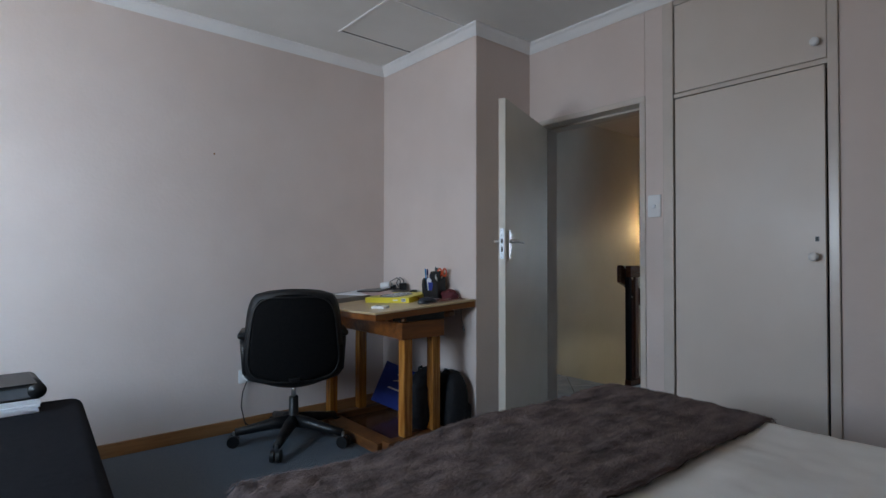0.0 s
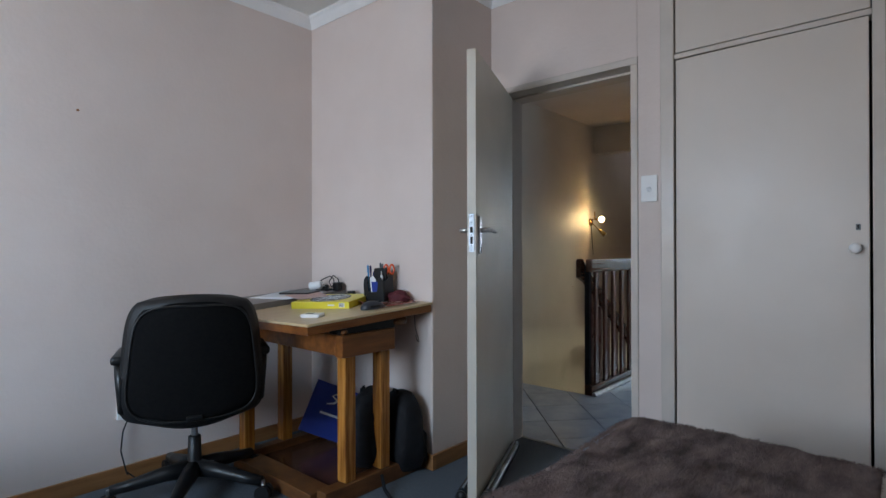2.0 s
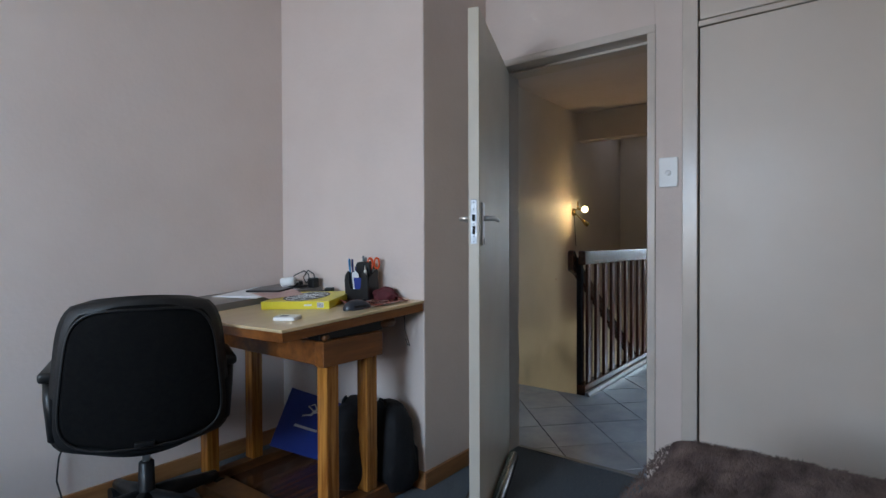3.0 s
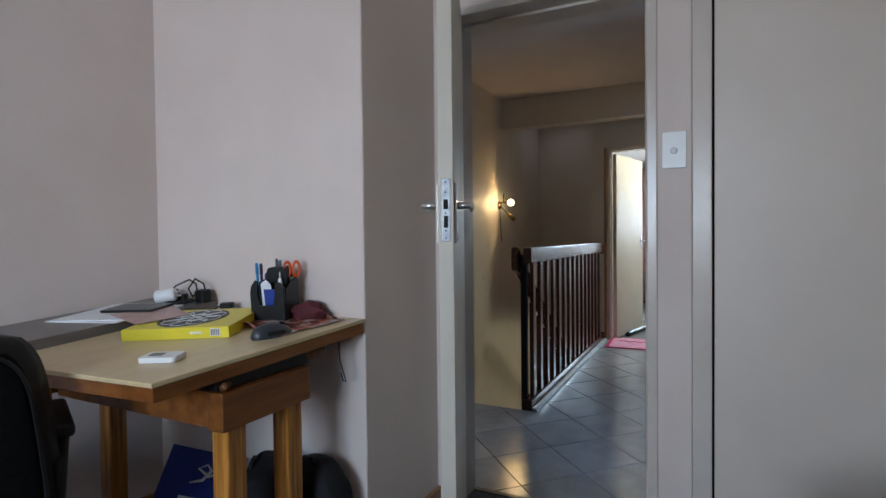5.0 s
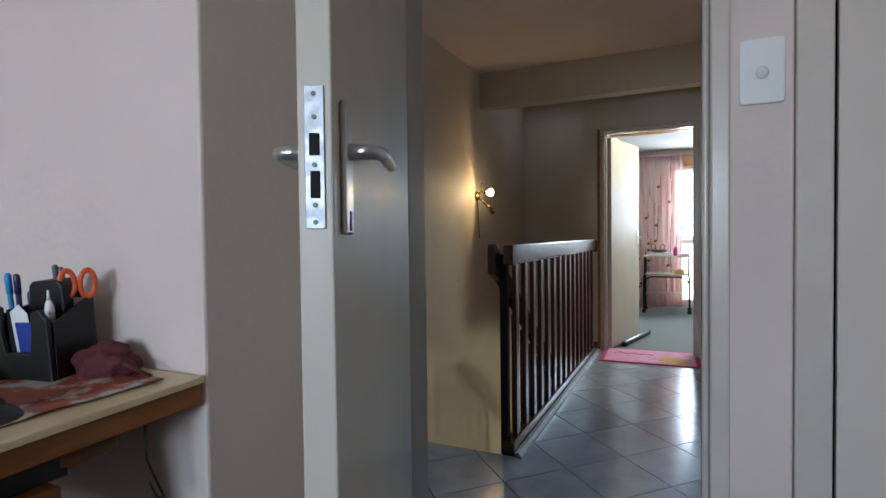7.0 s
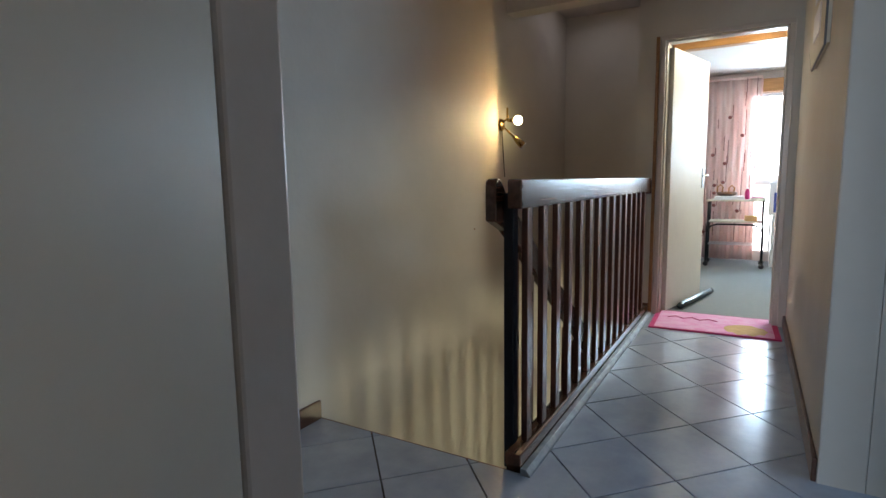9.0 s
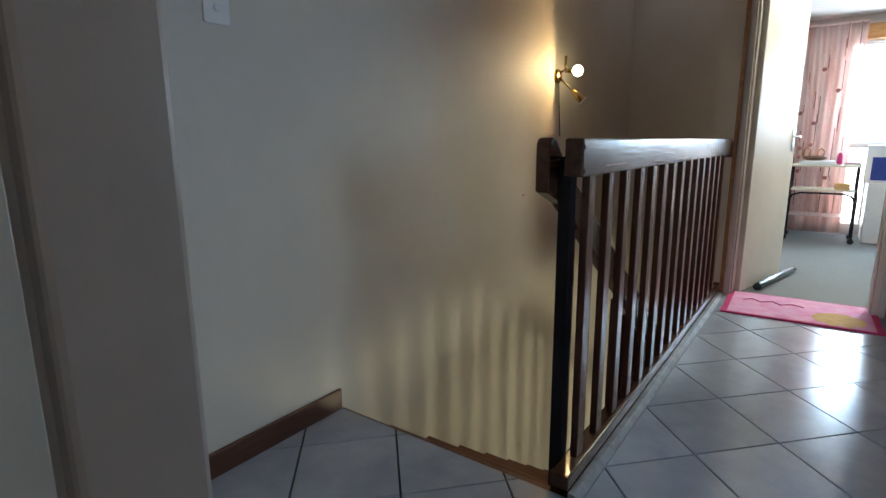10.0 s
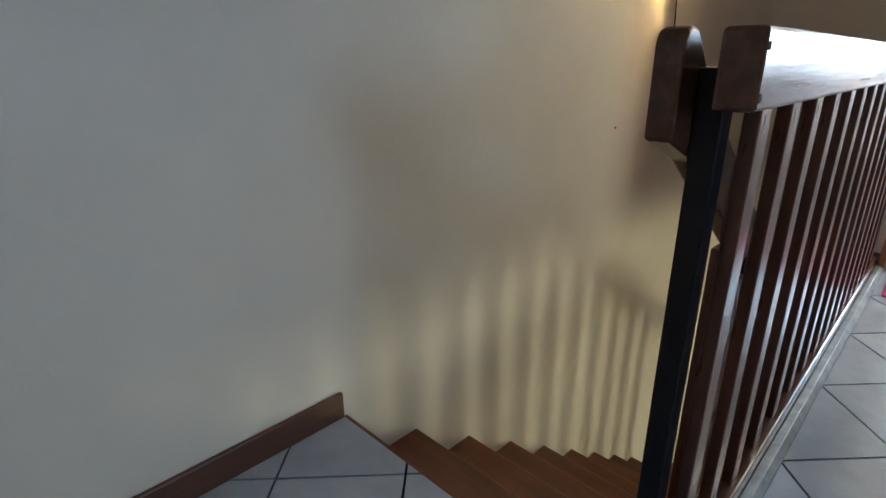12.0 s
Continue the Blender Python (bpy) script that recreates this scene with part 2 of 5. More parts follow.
def tube(points, r, bm=None, seg=10, caps=True, closed=False):
    """A round bar through the points; r: a radius or one for each point."""
    own = bmesh.new()
    pts = [Vector(p) for p in points]
    rs = list(r) if isinstance(r, (list, tuple)) else [r] * len(pts)
    rings, up, n = [], None, len(pts)
    for i, p in enumerate(pts):
        a, b = (pts[(i - 1) % n], pts[(i + 1) % n]) if closed else (pts[max(i - 1, 0)], pts[min(i + 1, n - 1)])
        d = (b - a).normalized()
        if up is None:
            up = d.orthogonal().normalized()
        up = (up - d * up.dot(d)).normalized()
        side = d.cross(up)
        rings.append([own.verts.new(p + rs[i] * (math.cos(2 * math.pi * k / seg) * up + math.sin(2 * math.pi * k / seg) * side)) for k in range(seg)])
    for i in range(n if closed else n - 1):
        a, b = rings[i], rings[(i + 1) % n]
        for k in range(seg):
            own.faces.new((a[k], a[(k + 1) % seg], b[(k + 1) % seg], b[k]))
    if caps and not closed:
        own.faces.new(rings[0][::-1])
        own.faces.new(rings[-1])
    bmesh.ops.recalc_face_normals(own, faces=own.faces[:])
    return merge(bm, own)


def lathe(profile, seg=24, bm=None, m=None):
    """Turn (radius, z) pairs about z."""
    own = bmesh.new()
    rings = [[own.verts.new((r * math.cos(2 * math.pi * k / seg), r * math.sin(2 * math.pi * k / seg), z)) for k in range(seg)] for r, z in profile]
    for a, b in zip(rings, rings[1:]):
        for k in range(seg):
            own.faces.new((a[k], a[(k + 1) % seg], b[(k + 1) % seg], b[k]))
    own.faces.new(rings[0][::-1])
    own.faces.new(rings[-1])
    bmesh.ops.recalc_face_normals(own, faces=own.faces[:])
    if m:
        bmesh.ops.transform(own, matrix=m, verts=own.verts)
    return merge(bm, own)


def prism(outline, z0, z1, axis="z", bevel=0.0, bm=None, m=None):
    """Push a 2D outline along an axis. z: (x, y); y: (x, z); x: (y, z)."""
    own = bmesh.new()
    put = {"z": lambda a, b, h: (a, b, h), "y": lambda a, b, h: (a, h, b), "x": lambda a, b, h: (h, a, b)}[axis]
    lo = [own.verts.new(put(a, b, z0)) for a, b in outline]
    hi = [own.verts.new(put(a, b, z1)) for a, b in outline]
    own.faces.new(lo)
    own.faces.new(hi[::-1])
    for k in range(len(lo)):
        own.faces.new((lo[k], hi[k], hi[(k + 1) % len(lo)], lo[(k + 1) % len(lo)]))
    bmesh.ops.recalc_face_normals(own, faces=own.faces[:])
    if bevel:
        bmesh.ops.bevel(own, geom=own.edges[:], offset=bevel, segments=2, affect="EDGES", profile=0.5)
    if m:
        bmesh.ops.transform(own, matrix=m, verts=own.verts)
    return merge(bm, own)


def rounded(w, h, r, n=6):
    """Outline of a rounded rectangle about the origin."""
    out = []
    for cx, cy, a0 in ((w / 2 - r, h / 2 - r, 0), (r - w / 2, h / 2 - r, 90), (r - w / 2, r - h / 2, 180), (w / 2 - r, r - h / 2, 270)):
        out += [(cx + r * math.cos(radians(a0 + 90 * k / n)), cy + r * math.sin(radians(a0 + 90 * k / n))) for k in range(n + 1)]
    return out


# ---- plan, metres ----
ROOM_W, ROOM_S, ROOM_N = -1.30, -1.10, 3.915
WALL_X, HALL_X = 3.21, 3.402          # the bedroom's east wall, both faces
BLOCK_X, BLOCK_Y = 2.695, 2.875
CEIL = 2.585
DOOR_S, DOOR_N, DOOR_H = 2.050, 2.816, 2.005
STAIR_N, STAIR_X0, RAIL_Y = 3.835, 4.515, 2.865
FAR_X, FAR_X1 = 7.12, 7.24
PASS_Y = 1.965
HALL_C = 2.575

# ---- structure: bedroom ----
structure("floor_bedroom", box(ROOM_W - 0.1, 3.393, ROOM_S - 0.1, ROOM_N + 0.1, -0.12, 0.0), M_CARPET, "blue-grey cut-pile bedroom carpet", "carpet")
structure("wall_bedroom_north", box(ROOM_W - 0.15, BLOCK_X, ROOM_N, ROOM_N + 0.15, -0.05, CEIL + 0.1), M_WALL, "smooth beige painted plaster wall", "wall")
structure("wall_block", box(BLOCK_X, HALL_X, BLOCK_Y, ROOM_N + 0.15, -0.05, CEIL + 0.1, 0.006), M_WALL, "beige plastered wall boxed out beside the door", "wall")
bm = box(WALL_X, HALL_X, ROOM_S - 0.1, 1.105, -0.05, CEIL + 0.1)
box(WALL_X, HALL_X, 1.908, DOOR_S - 0.03, -0.05, CEIL + 0.1, 0.004, bm)
box(WALL_X, HALL_X, DOOR_N + 0.03, BLOCK_Y, -0.05, CEIL + 0.1, 0, bm)
box(WALL_X, HALL_X, DOOR_S - 0.03, DOOR_N + 0.03, DOOR_H + 0.03, CEIL + 0.1, 0, bm)
structure("wall_bedroom_east", bm, M_WALL, "beige plastered wall with a doorway", "wall")
bm = box(ROOM_W - 0.15, ROOM_W, ROOM_S - 0.1, 1.0, -0.05, CEIL + 0.1)
box(ROOM_W - 0.15, ROOM_W, 3.0, ROOM_N, -0.05, CEIL + 0.1, 0, bm)
box(ROOM_W - 0.15, ROOM_W, 1.0, 3.0, -0.05, 0.85, 0, bm)
box(ROOM_W - 0.15, ROOM_W, 1.0, 3.0, 2.05, CEIL + 0.1, 0, bm)
structure("wall_bedroom_west", bm, M_WALL, "beige plastered wall with a window opening", "wall")
structure("wall_bedroom_south", box(ROOM_W - 0.15, HALL_X + 0.6, ROOM_S - 0.15, ROOM_S, -0.05, CEIL + 0.1), M_WALL, "beige plastered wall", "wall")
structure("ceiling_bedroom", box(ROOM_W - 0.1, WALL_X + 0.05, ROOM_S - 0.1, ROOM_N + 0.05, CEIL, CEIL + 0.1), M_CEIL, "off-white painted ceiling board", "ceiling")

# ---- structure: hall, stairwell and far room ----
bm = prism([(HALL_X - 0.1, STAIR_N), (8.15, STAIR_N), (8.15, 4.3), (HALL_X - 0.1, 4.3)], -2.8, HALL_C + 0.15)
structure("wall_stair_north", bm, M_HALL, "cream plastered stairwell wall", "wall")
structure("wall_stair_east", box(8.05, 8.2, 2.97, STAIR_N, -2.8, HALL_C + 0.1), M_HALL, "cream plastered wall at the stair foot", "wall")
# Unseen lower room, assumed so its window can light the stair wall.
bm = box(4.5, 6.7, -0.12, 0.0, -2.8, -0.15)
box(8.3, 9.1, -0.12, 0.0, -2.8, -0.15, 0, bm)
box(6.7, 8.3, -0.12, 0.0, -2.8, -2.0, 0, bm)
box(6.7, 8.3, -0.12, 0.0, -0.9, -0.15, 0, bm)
structure("wall_lower_south", bm, M_HALL, "unseen cream lower wall with an assumed window opening", "wall")
# Unseen; set here so the lower lamp's light stops at the stair top.
structure("wall_lower_light_stop", box(4.53, 4.62, -0.12, 3.83, -2.8, -0.36), M_HALL, "unseen cream lower wall that bounds the rising light", "wall")
structure("wall_lower_east", box(9.0, 9.12, 0.0, 2.96, -2.8, -0.16), M_HALL, "unseen cream lower wall that bounds the rising light", "wall")
bm = box(FAR_X, FAR_X1, 2.83, 2.99, -0.2, HALL_C + 0.1)
box(FAR_X, FAR_X1, -1.6, 2.025, -0.2, HALL_C + 0.1, 0, bm)
box(FAR_X, FAR_X1, 2.025, 2.83, 2.055, HALL_C + 0.1, 0, bm)
structure("wall_far", bm, M_HALL, "cream plastered wall with a doorway", "wall")
structure("wall_passage_south", box(4.94, FAR_X, 1.83, PASS_Y, -0.1, HALL_C + 0.1, 0.006), M_HALL, "cream plastered passage wall", "wall")
bm = box(HALL_X, 3.5, -1.1, -1.0, -0.1, HALL_C + 0.1)
box(4.8, 5.2, -1.1, -1.0, -0.1, HALL_C + 0.1, 0, bm)
box(3.5, 4.8, -1.1, -1.0, -0.1, 0.9, 0, bm)
box(3.5, 4.8, -1.1, -1.0, 2.1, HALL_C + 0.1, 0, bm)
structure("wall_hall_south", bm, M_HALL, "cream plastered wall with a window opening", "wall")
structure("wall_hall_east", box(4.94, 5.1, -1.1, 1.83, -0.1, HALL_C + 0.1), M_HALL, "cream plastered hall wall", "wall")
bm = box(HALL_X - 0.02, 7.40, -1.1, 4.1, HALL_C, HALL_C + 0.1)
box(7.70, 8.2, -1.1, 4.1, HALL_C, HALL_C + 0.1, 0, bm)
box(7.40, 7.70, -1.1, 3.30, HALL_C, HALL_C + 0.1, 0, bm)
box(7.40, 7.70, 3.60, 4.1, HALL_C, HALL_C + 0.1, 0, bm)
structure("ceiling_hall", bm, M_HALLCEIL, "dull mauve-grey hall ceiling", "ceiling")
structure("bulkhead", box(6.62, 6.77, PASS_Y, STAIR_N, 2.265, HALL_C), M_HALL, "cream plastered bulkhead across the passage", "wall")
bm = box(3.394, STAIR_X0, -1.1, 4.05, -0.15, -0.008)
box(STAIR_X0, FAR_X1, -1.1, 2.93, -0.15, -0.008, 0, bm)
FLOOR_HALL = structure("floor_hall", bm, M_GROUT, "grey glazed floor tiles laid diagonally", "tiled floor")
structure("floor_far_room", box(FAR_X1, 10.7, -1.6, 2.95, -0.15, -0.002), M_CARPET2, "grey carpet of the far bedroom", "carpet")
structure("floor_below", box(3.3, 9.1, -0.2, 4.3, -2.9, -2.8), M_STAIR, "dark floor at the stair foot", "floor")
bm = box(10.5, 10.62, 2.30, 3.1, -0.1, 2.7)
box(10.5, 10.62, -1.6, 1.0, -0.1, 2.7, 0, bm)
box(10.5, 10.62, 1.0, 1.98, -0.1, 1.02, 0, bm)
box(10.5, 10.62, 1.98, 2.30, -0.1, 0.12, 0, bm)
box(10.5, 10.62, 1.98, 2.30, 0.94, 1.02, 0, bm)
box(10.5, 10.62, 1.0, 2.30, 2.04, 2.7, 0, bm)
structure("wall_far_east", bm, M_WALL, "beige plastered wall with a wide window", "wall")
structure("wall_far_north", box(FAR_X1, 10.5, 2.905, 2.985, -0.2, HALL_C + 0.1), M_HALL, "cream plastered partition beside the stairs", "wall")
structure("wall_far_south", box(FAR_X1, 10.5, -1.7, -1.6, -0.1, 2.7), M_WALL, "beige plastered wall", "wall")
bm = box(FAR_X1, 7.78, -1.7, 2.95, 2.30, 2.4)
box(8.22, 10.6, -1.7, 2.95, 2.30, 2.4, 0, bm)
box(7.78, 8.22, -1.7, 1.55, 2.30, 2.4, 0, bm)
box(7.78, 8.22, 2.05, 2.95, 2.30, 2.4, 0, bm)
structure("ceiling_far", bm, M_FARCEIL, "white ceiling of the far bedroom", "ceiling")


# ---- trim ----
def cove_run(p0, p1, nx, ny, e0, e1):
    """Plaster cove from p0 to p1 along the wall; (nx, ny) points into the room; e0, e1: mitres, +1 outside, -1 inside corner."""
    own = bmesh.new()
    prof = [(0, 0.0), (0, -0.060), (0.008, -0.063), (0.022, -0.043), (0.042, -0.020), (0.060, -0.010), (0.060, 0.0)]
    ln = math.hypot(p1[0] - p0[0], p1[1] - p0[1])
    tx, ty = (p1[0] - p0[0]) / ln, (p1[1] - p0[1]) / ln
    ends = []
    for (px, py), e in ((p0, -e0), (p1, e1)):
        ends.append([own.verts.new((px + nx * d + tx * e * d, py + ny * d + ty * e * d, CEIL + h)) for d, h in prof])
    n = len(prof)
    for k in range(n):
        own.faces.new((ends[0][k], ends[0][(k + 1) % n], ends[1][(k + 1) % n], ends[1][k]))
    own.faces.new(ends[0])
    own.faces.new(ends[1][::-1])
    bmesh.ops.recalc_face_normals(own, faces=own.faces[:])
    return own


bm = cove_run((ROOM_W, ROOM_N), (BLOCK_X, ROOM_N), 0, -1, 0, -1)
for p0, p1, nx, ny, e0, e1 in (((BLOCK_X, ROOM_N), (BLOCK_X, BLOCK_Y), -1, 0, -1, 1), ((BLOCK_X, BLOCK_Y), (WALL_X, BLOCK_Y), 0, -1, 1, -1), ((WALL_X, BLOCK_Y), (WALL_X, ROOM_S), -1, 0, -1, 0)):
    merge(bm, cove_run(p0, p1, nx, ny, e0, e1))
structure("cove_bedroom", bm, M_COVE, "white plaster cove at the ceiling", "cornice")
bm = box(ROOM_W, BLOCK_X, ROOM_N - 0.016, ROOM_N, 0, 0.078, 0.004)
box(BLOCK_X - 0.016, BLOCK_X, BLOCK_Y - 0.016, ROOM_N - 0.016, 0, 0.078, 0.004, bm)
box(BLOCK_X, WALL_X, BLOCK_Y - 0.016, BLOCK_Y, 0, 0.078, 0.004, bm)
box(WALL_X - 0.016, WALL_X, 1.90, DOOR_S - 0.036, 0, 0.078, 0.004, bm)
structure("baseboard_bedroom", bm, M_SKIRT, "varnished brown wooden skirting board", "skirting")
bm = box(HALL_X, STAIR_X0 - 0.004, STAIR_N - 0.016, STAIR_N - 0.001, 0, 0.085, 0.004)
box(4.945, FAR_X, PASS_Y, PASS_Y + 0.016, 0, 0.085, 0.004, bm)
box(FAR_X - 0.016, FAR_X, 2.865, 2.97, 0, 0.085, 0.004, bm)
structure("baseboard_hall", bm, M_SKIRT_DK, "dark stained wooden skirting board", "skirting")
bm = box(2.075, 2.65, 3.495, 3.507, CEIL - 0.006, CEIL + 0.01)
for a in ((2.065, 2.077, 2.93, 3.507), (2.648, 2.66, 2.93, 3.507), (2.075, 2.65, 2.92, 2.932)):
    box(*a, CEIL - 0.006, CEIL + 0.01, 0, bm)
structure("trim_hatch", bm, M_COVE, "thin white trim round the ceiling hatch", "hatch trim")
# Solid dark strip under the ceiling; the gap's shade is its colour.
structure("hatch_gap", box(2.079, 2.646, 3.487, 3.493, CEIL - 0.002, CEIL + 0.01), M_DARK, "near-black strip for the shade in the hatch gap", "gap")


# ---- bedroom door ----
def door_frame(x0, x1, ys, yn, h, name, label, stop_at, stop_n=0.013):
    ob = new(name)
    tagged(ob, label, "door frame", "", "structure")
    for nm, a in (("jamb", (x0 - 0.008, x1 + 0.008, ys - 0.035, ys, 0, h)), ("jamb", (x0 - 0.008, x1 + 0.008, yn, yn + 0.035, 0, h)), ("head", (x0 - 0.008, x1 + 0.008, ys - 0.035, yn + 0.035, h, h + 0.035))):
        part(nm, box(*a, 0.004), M_FRAME, ob)
    part("stop", box(x0 + stop_at, x1 - 0.004, ys, ys + 0.013, 0, h, 0.005), M_FRAME, ob)
    part("stop", box(x0 + stop_at, x1 - 0.004, yn - stop_n, yn, 0, h, 0.007), M_FRAME, ob)
    part("stop", box(x0 + stop_at, x1 - 0.004, ys + 0.013, yn - stop_n, h - 0.013, h, 0.003), M_FRAME, ob)
    return ob


def lever(parent, side, x, z, y):
    """Lever handle on a long plate; side -1 or +1 along y."""
    plate = part("handle_plate", box(x - 0.021, x + 0.021, min(y, y + side * 0.008), max(y, y + side * 0.008), z - 0.105, z + 0.062, 0.0035), M_CHROME, parent, "satin chrome handle plate")
    pts = [(x, y + side * 0.008, z), (x, y + side * 0.034, z), (x + 0.008, y + side * 0.044, z), (x + 0.03, y + side * 0.047, z), (x + 0.115, y + side * 0.045, z - 0.004)]
    part("lever", tube(pts, [0.011, 0.010, 0.0095, 0.009, 0.0075]), M_CHROME, plate, "satin chrome lever", True)
    part("keyhole", box(x - 0.004, x + 0.004, min(y + side * 0.007, y + side * 0.009), max(y + side * 0.007, y + side * 0.009), z - 0.10, z - 0.075, 0.001), M_DARK, plate)


def door_leaf(name, m, w, h, label, z_handle, mirror=1):
    ob = new(name)
    ob.matrix_world = m
    tagged(ob, label, "door", "", "structure")
    part("panel", box(-w, 0, -0.042, 0, 0.012, h, 0.0025), M_DOOR, ob)
    part("lock_plate", box(-w - 0.0025, -w + 0.004, -0.033, -0.009, z_handle - 0.098, z_handle + 0.070, 0.001), M_WORN, ob, "worn steel lock plate")
    part("latch_bolt", box(-w - 0.005, -w, -0.027, -0.015, z_handle - 0.012, z_handle + 0.014, 0.001), M_DARK, ob)
    part("dead_bolt", box(-w - 0.005, -w, -0.027, -0.016, z_handle - 0.062, z_handle - 0.030, 0.001), M_DARK, ob)
    for dz in (0.060, 0.033, -0.023, -0.070, -0.090):
        part("screw", tube([(-w - 0.004, -0.021, z_handle + dz), (-w, -0.021, z_handle + dz)], 0.003, seg=8), M_GREYPL, ob)
    lever(ob, -1, -w + 0.055, z_handle, -0.042)
    lever(ob, 1, -w + 0.055, z_handle, 0.0)
    for z in (0.25, 1.75):
        part("hinge", tube([(0.004, 0.004, z - 0.05), (0.004, 0.004, z + 0.05)], 0.007, seg=10), M_FRAME, ob, "", True)
    return ob


door_frame(WALL_X, HALL_X, DOOR_S, DOOR_N, DOOR_H, "door_frame_1", "painted beige steel door frame", 0.082, 0.032)
LEAF = pose(3.262, 2.814, 0, 0, 0, 22.4)
door_leaf("door_1", LEAF, 0.808, 2.0, "beige enamelled flush door standing half open", 1.205)
door_frame(FAR_X, FAR_X1, 2.045, 2.80, 2.035, "door_frame_2", "painted steel frame of the far doorway", 0.02)
door_leaf("door_2", pose(FAR_X1 - 0.01, 2.793, 0, 0, 0, 166) @ Matrix.Diagonal((1, -1, 1, 1)), 0.76, 2.0, "cream flush door standing open into the far room", 1.06)


def draught_stop(m, length, r, label):
    ob = thing("draught_excluder", m, label, "draught excluder")
    pts = [(-length, 0, r), (-length + 0.03, 0, r), (-length * 0.5, 0, r * 1.02), (-0.03, 0, r), (0, 0, r)]
    part("roll", tube(pts, [r * 0.8, r, r * 1.03, r, r * 0.8], seg=16), M_TUBE, ob, "glossy black stuffed roll", True)
    part("end_cap", tube([(-length - 0.006, 0, r), (-length + 0.012, 0, r)], r * 0.92, seg=16), M_BLACK, ob, "", True)
    # Thin pale strip along the top of the roll.
    part("streak", box(-length + 0.03, -0.03, -0.004, 0.004, 2 * r - 0.0005, 2 * r + 0.003, 0.001), M_ALU, ob, "pale streak along the roll")
    return ob


draught_stop(LEAF @ pose(-0.09, -0.075, 0), 0.68, 0.027, "glossy black draught excluder roll along the open door")
draught_stop(LEAF @ pose(-0.12, 0.033, 0), 0.68, 0.027, "glossy black draught excluder roll behind the open door")
draught_stop(pose(7.36, 2.665, 0, 0, 0, 167), 0.78, 0.028, "glossy black draught excluder roll under the far door")
structure("threshold", box(3.380, 3.408, DOOR_S, DOOR_N, -0.004, 0.004, 0.001), M_GREYPL, "dark carpet edge strip at the doorway", "threshold")


# ---- built-in wardrobe ----
def knob(parent, x, y, z):
    part("knob", lathe([(0.009, 0.0), (0.009, 0.012), (0.017, 0.018), (0.0195, 0.026), (0.0185, 0.035), (0.012, 0.040)], 20, m=pose(x, y, z, 0, -90, 0)), M_WHITE, parent, "round white knob", True)


ward = thing("wardrobe", pose(0, 0, 0), "beige enamelled built-in wardrobe with one door ajar", "wardrobe")
# Near-black so the crack at the door reads as unlit.
part("carcass", box(3.30, 3.82, 1.11, 1.88, 0.0, 2.52), M_DARK, ward, "near-black block for the shaded wardrobe inside")
part("stile", box(3.195, 3.28, 1.848, 1.907, 0, 2.52, 0.004), M_FRAME, ward)
part("stile", box(3.195, 3.28, 1.106, 1.146, 0, 2.52, 0.004), M_FRAME, ward)
part("rail", box(3.205, 3.28, 1.146, 1.848, 1.985, 2.008, 0.003), M_FRAME, ward)
part("rail", box(3.205, 3.28, 1.146, 1.848, 2.495, 2.52, 0.003), M_FRAME, ward)
part("rail", box(3.205, 3.28, 1.146, 1.848, 0.0, 0.06, 0.003), M_FRAME, ward)
up = part("door", box(3.203, 3.221, 1.150, 1.842, 2.011, 2.49, 0.003), M_WARD, ward, "small upper cupboard door")
knob(up, 3.203, 1.188, 2.085)
low = part("door", box(0, 0.018, -0.686, 0, 0.064, 1.978, 0.003), M_WARD, ward, "tall enamelled door slightly ajar")
low.matrix_local = pose(3.204, 1.841, 0, 0, 0, -0.9)
knob(low, 0, -0.645, 1.12)
part("keyhole_plate", box(-0.002, 0.001, -0.66, -0.645, 1.188, 1.210, 0.001), M_GREYPL, low, "small steel lock face")
part("keyhole", box(-0.0035, 0, -0.655, -0.650, 1.193, 1.207), M_DARK, low)


# ---- switches and sockets ----
def switch(m, label, w=0.076, h=0.124):
    ob = thing("light_switch", m, label, "light switch")
    part("plate", prism(rounded(w, h, 0.007), 0, 0.009, bevel=0.002), M_WHITE, ob)
    part("rocker", lathe([(0.011, 0.009), (0.0115, 0.012), (0.0095, 0.0135)], 20, m=pose(0, 0.004, 0)), M_PAPER, ob, "round grey rocker", True)
    return ob


switch(pose(WALL_X, 1.962, 1.405, 0, -90, 0) @ pose(0, 0, 0, 0, 0, 90), "white plastic light switch beside the door")
sw = switch(pose(4.11, STAIR_N, 1.42, 90, 0, 0), "white plastic switch plate on the hall wall", 0.082, 0.082)
sock = thing("wall_socket", pose(1.64, ROOM_N, 0.345, 90, 0, 0), "white wall socket with a plugged-in adaptor", "socket")
part("plate", prism(rounded(0.115, 0.085, 0.006), 0, 0.010, bevel=0.002), M_WHITE, sock)
part("plug", prism(rounded(0.05, 0.052, 0.012), 0.010, 0.055, bevel=0.004), M_WHITE, sock, "white plug")
cable = thing("power_cable", pose(0, 0, 0), "thin black cable hanging from the socket", "cable")
part("cord", tube([(1.635, 3.90, 0.32), (1.60, 3.885, 0.25), (1.59, 3.88, 0.16), (1.61, 3.87, 0.06), (1.66, 3.85, 0.008), (1.78, 3.83, 0.006), (1.90, 3.86, 0.006), (2.05, 3.83, 0.006)], 0.0035, seg=6), M_BLACK, cable, "", True)
part("ring", tube([(1.612, 3.87, 0.055), (1.618, 3.868, 0.045)], 0.005, seg=6), M_BLACK, cable)


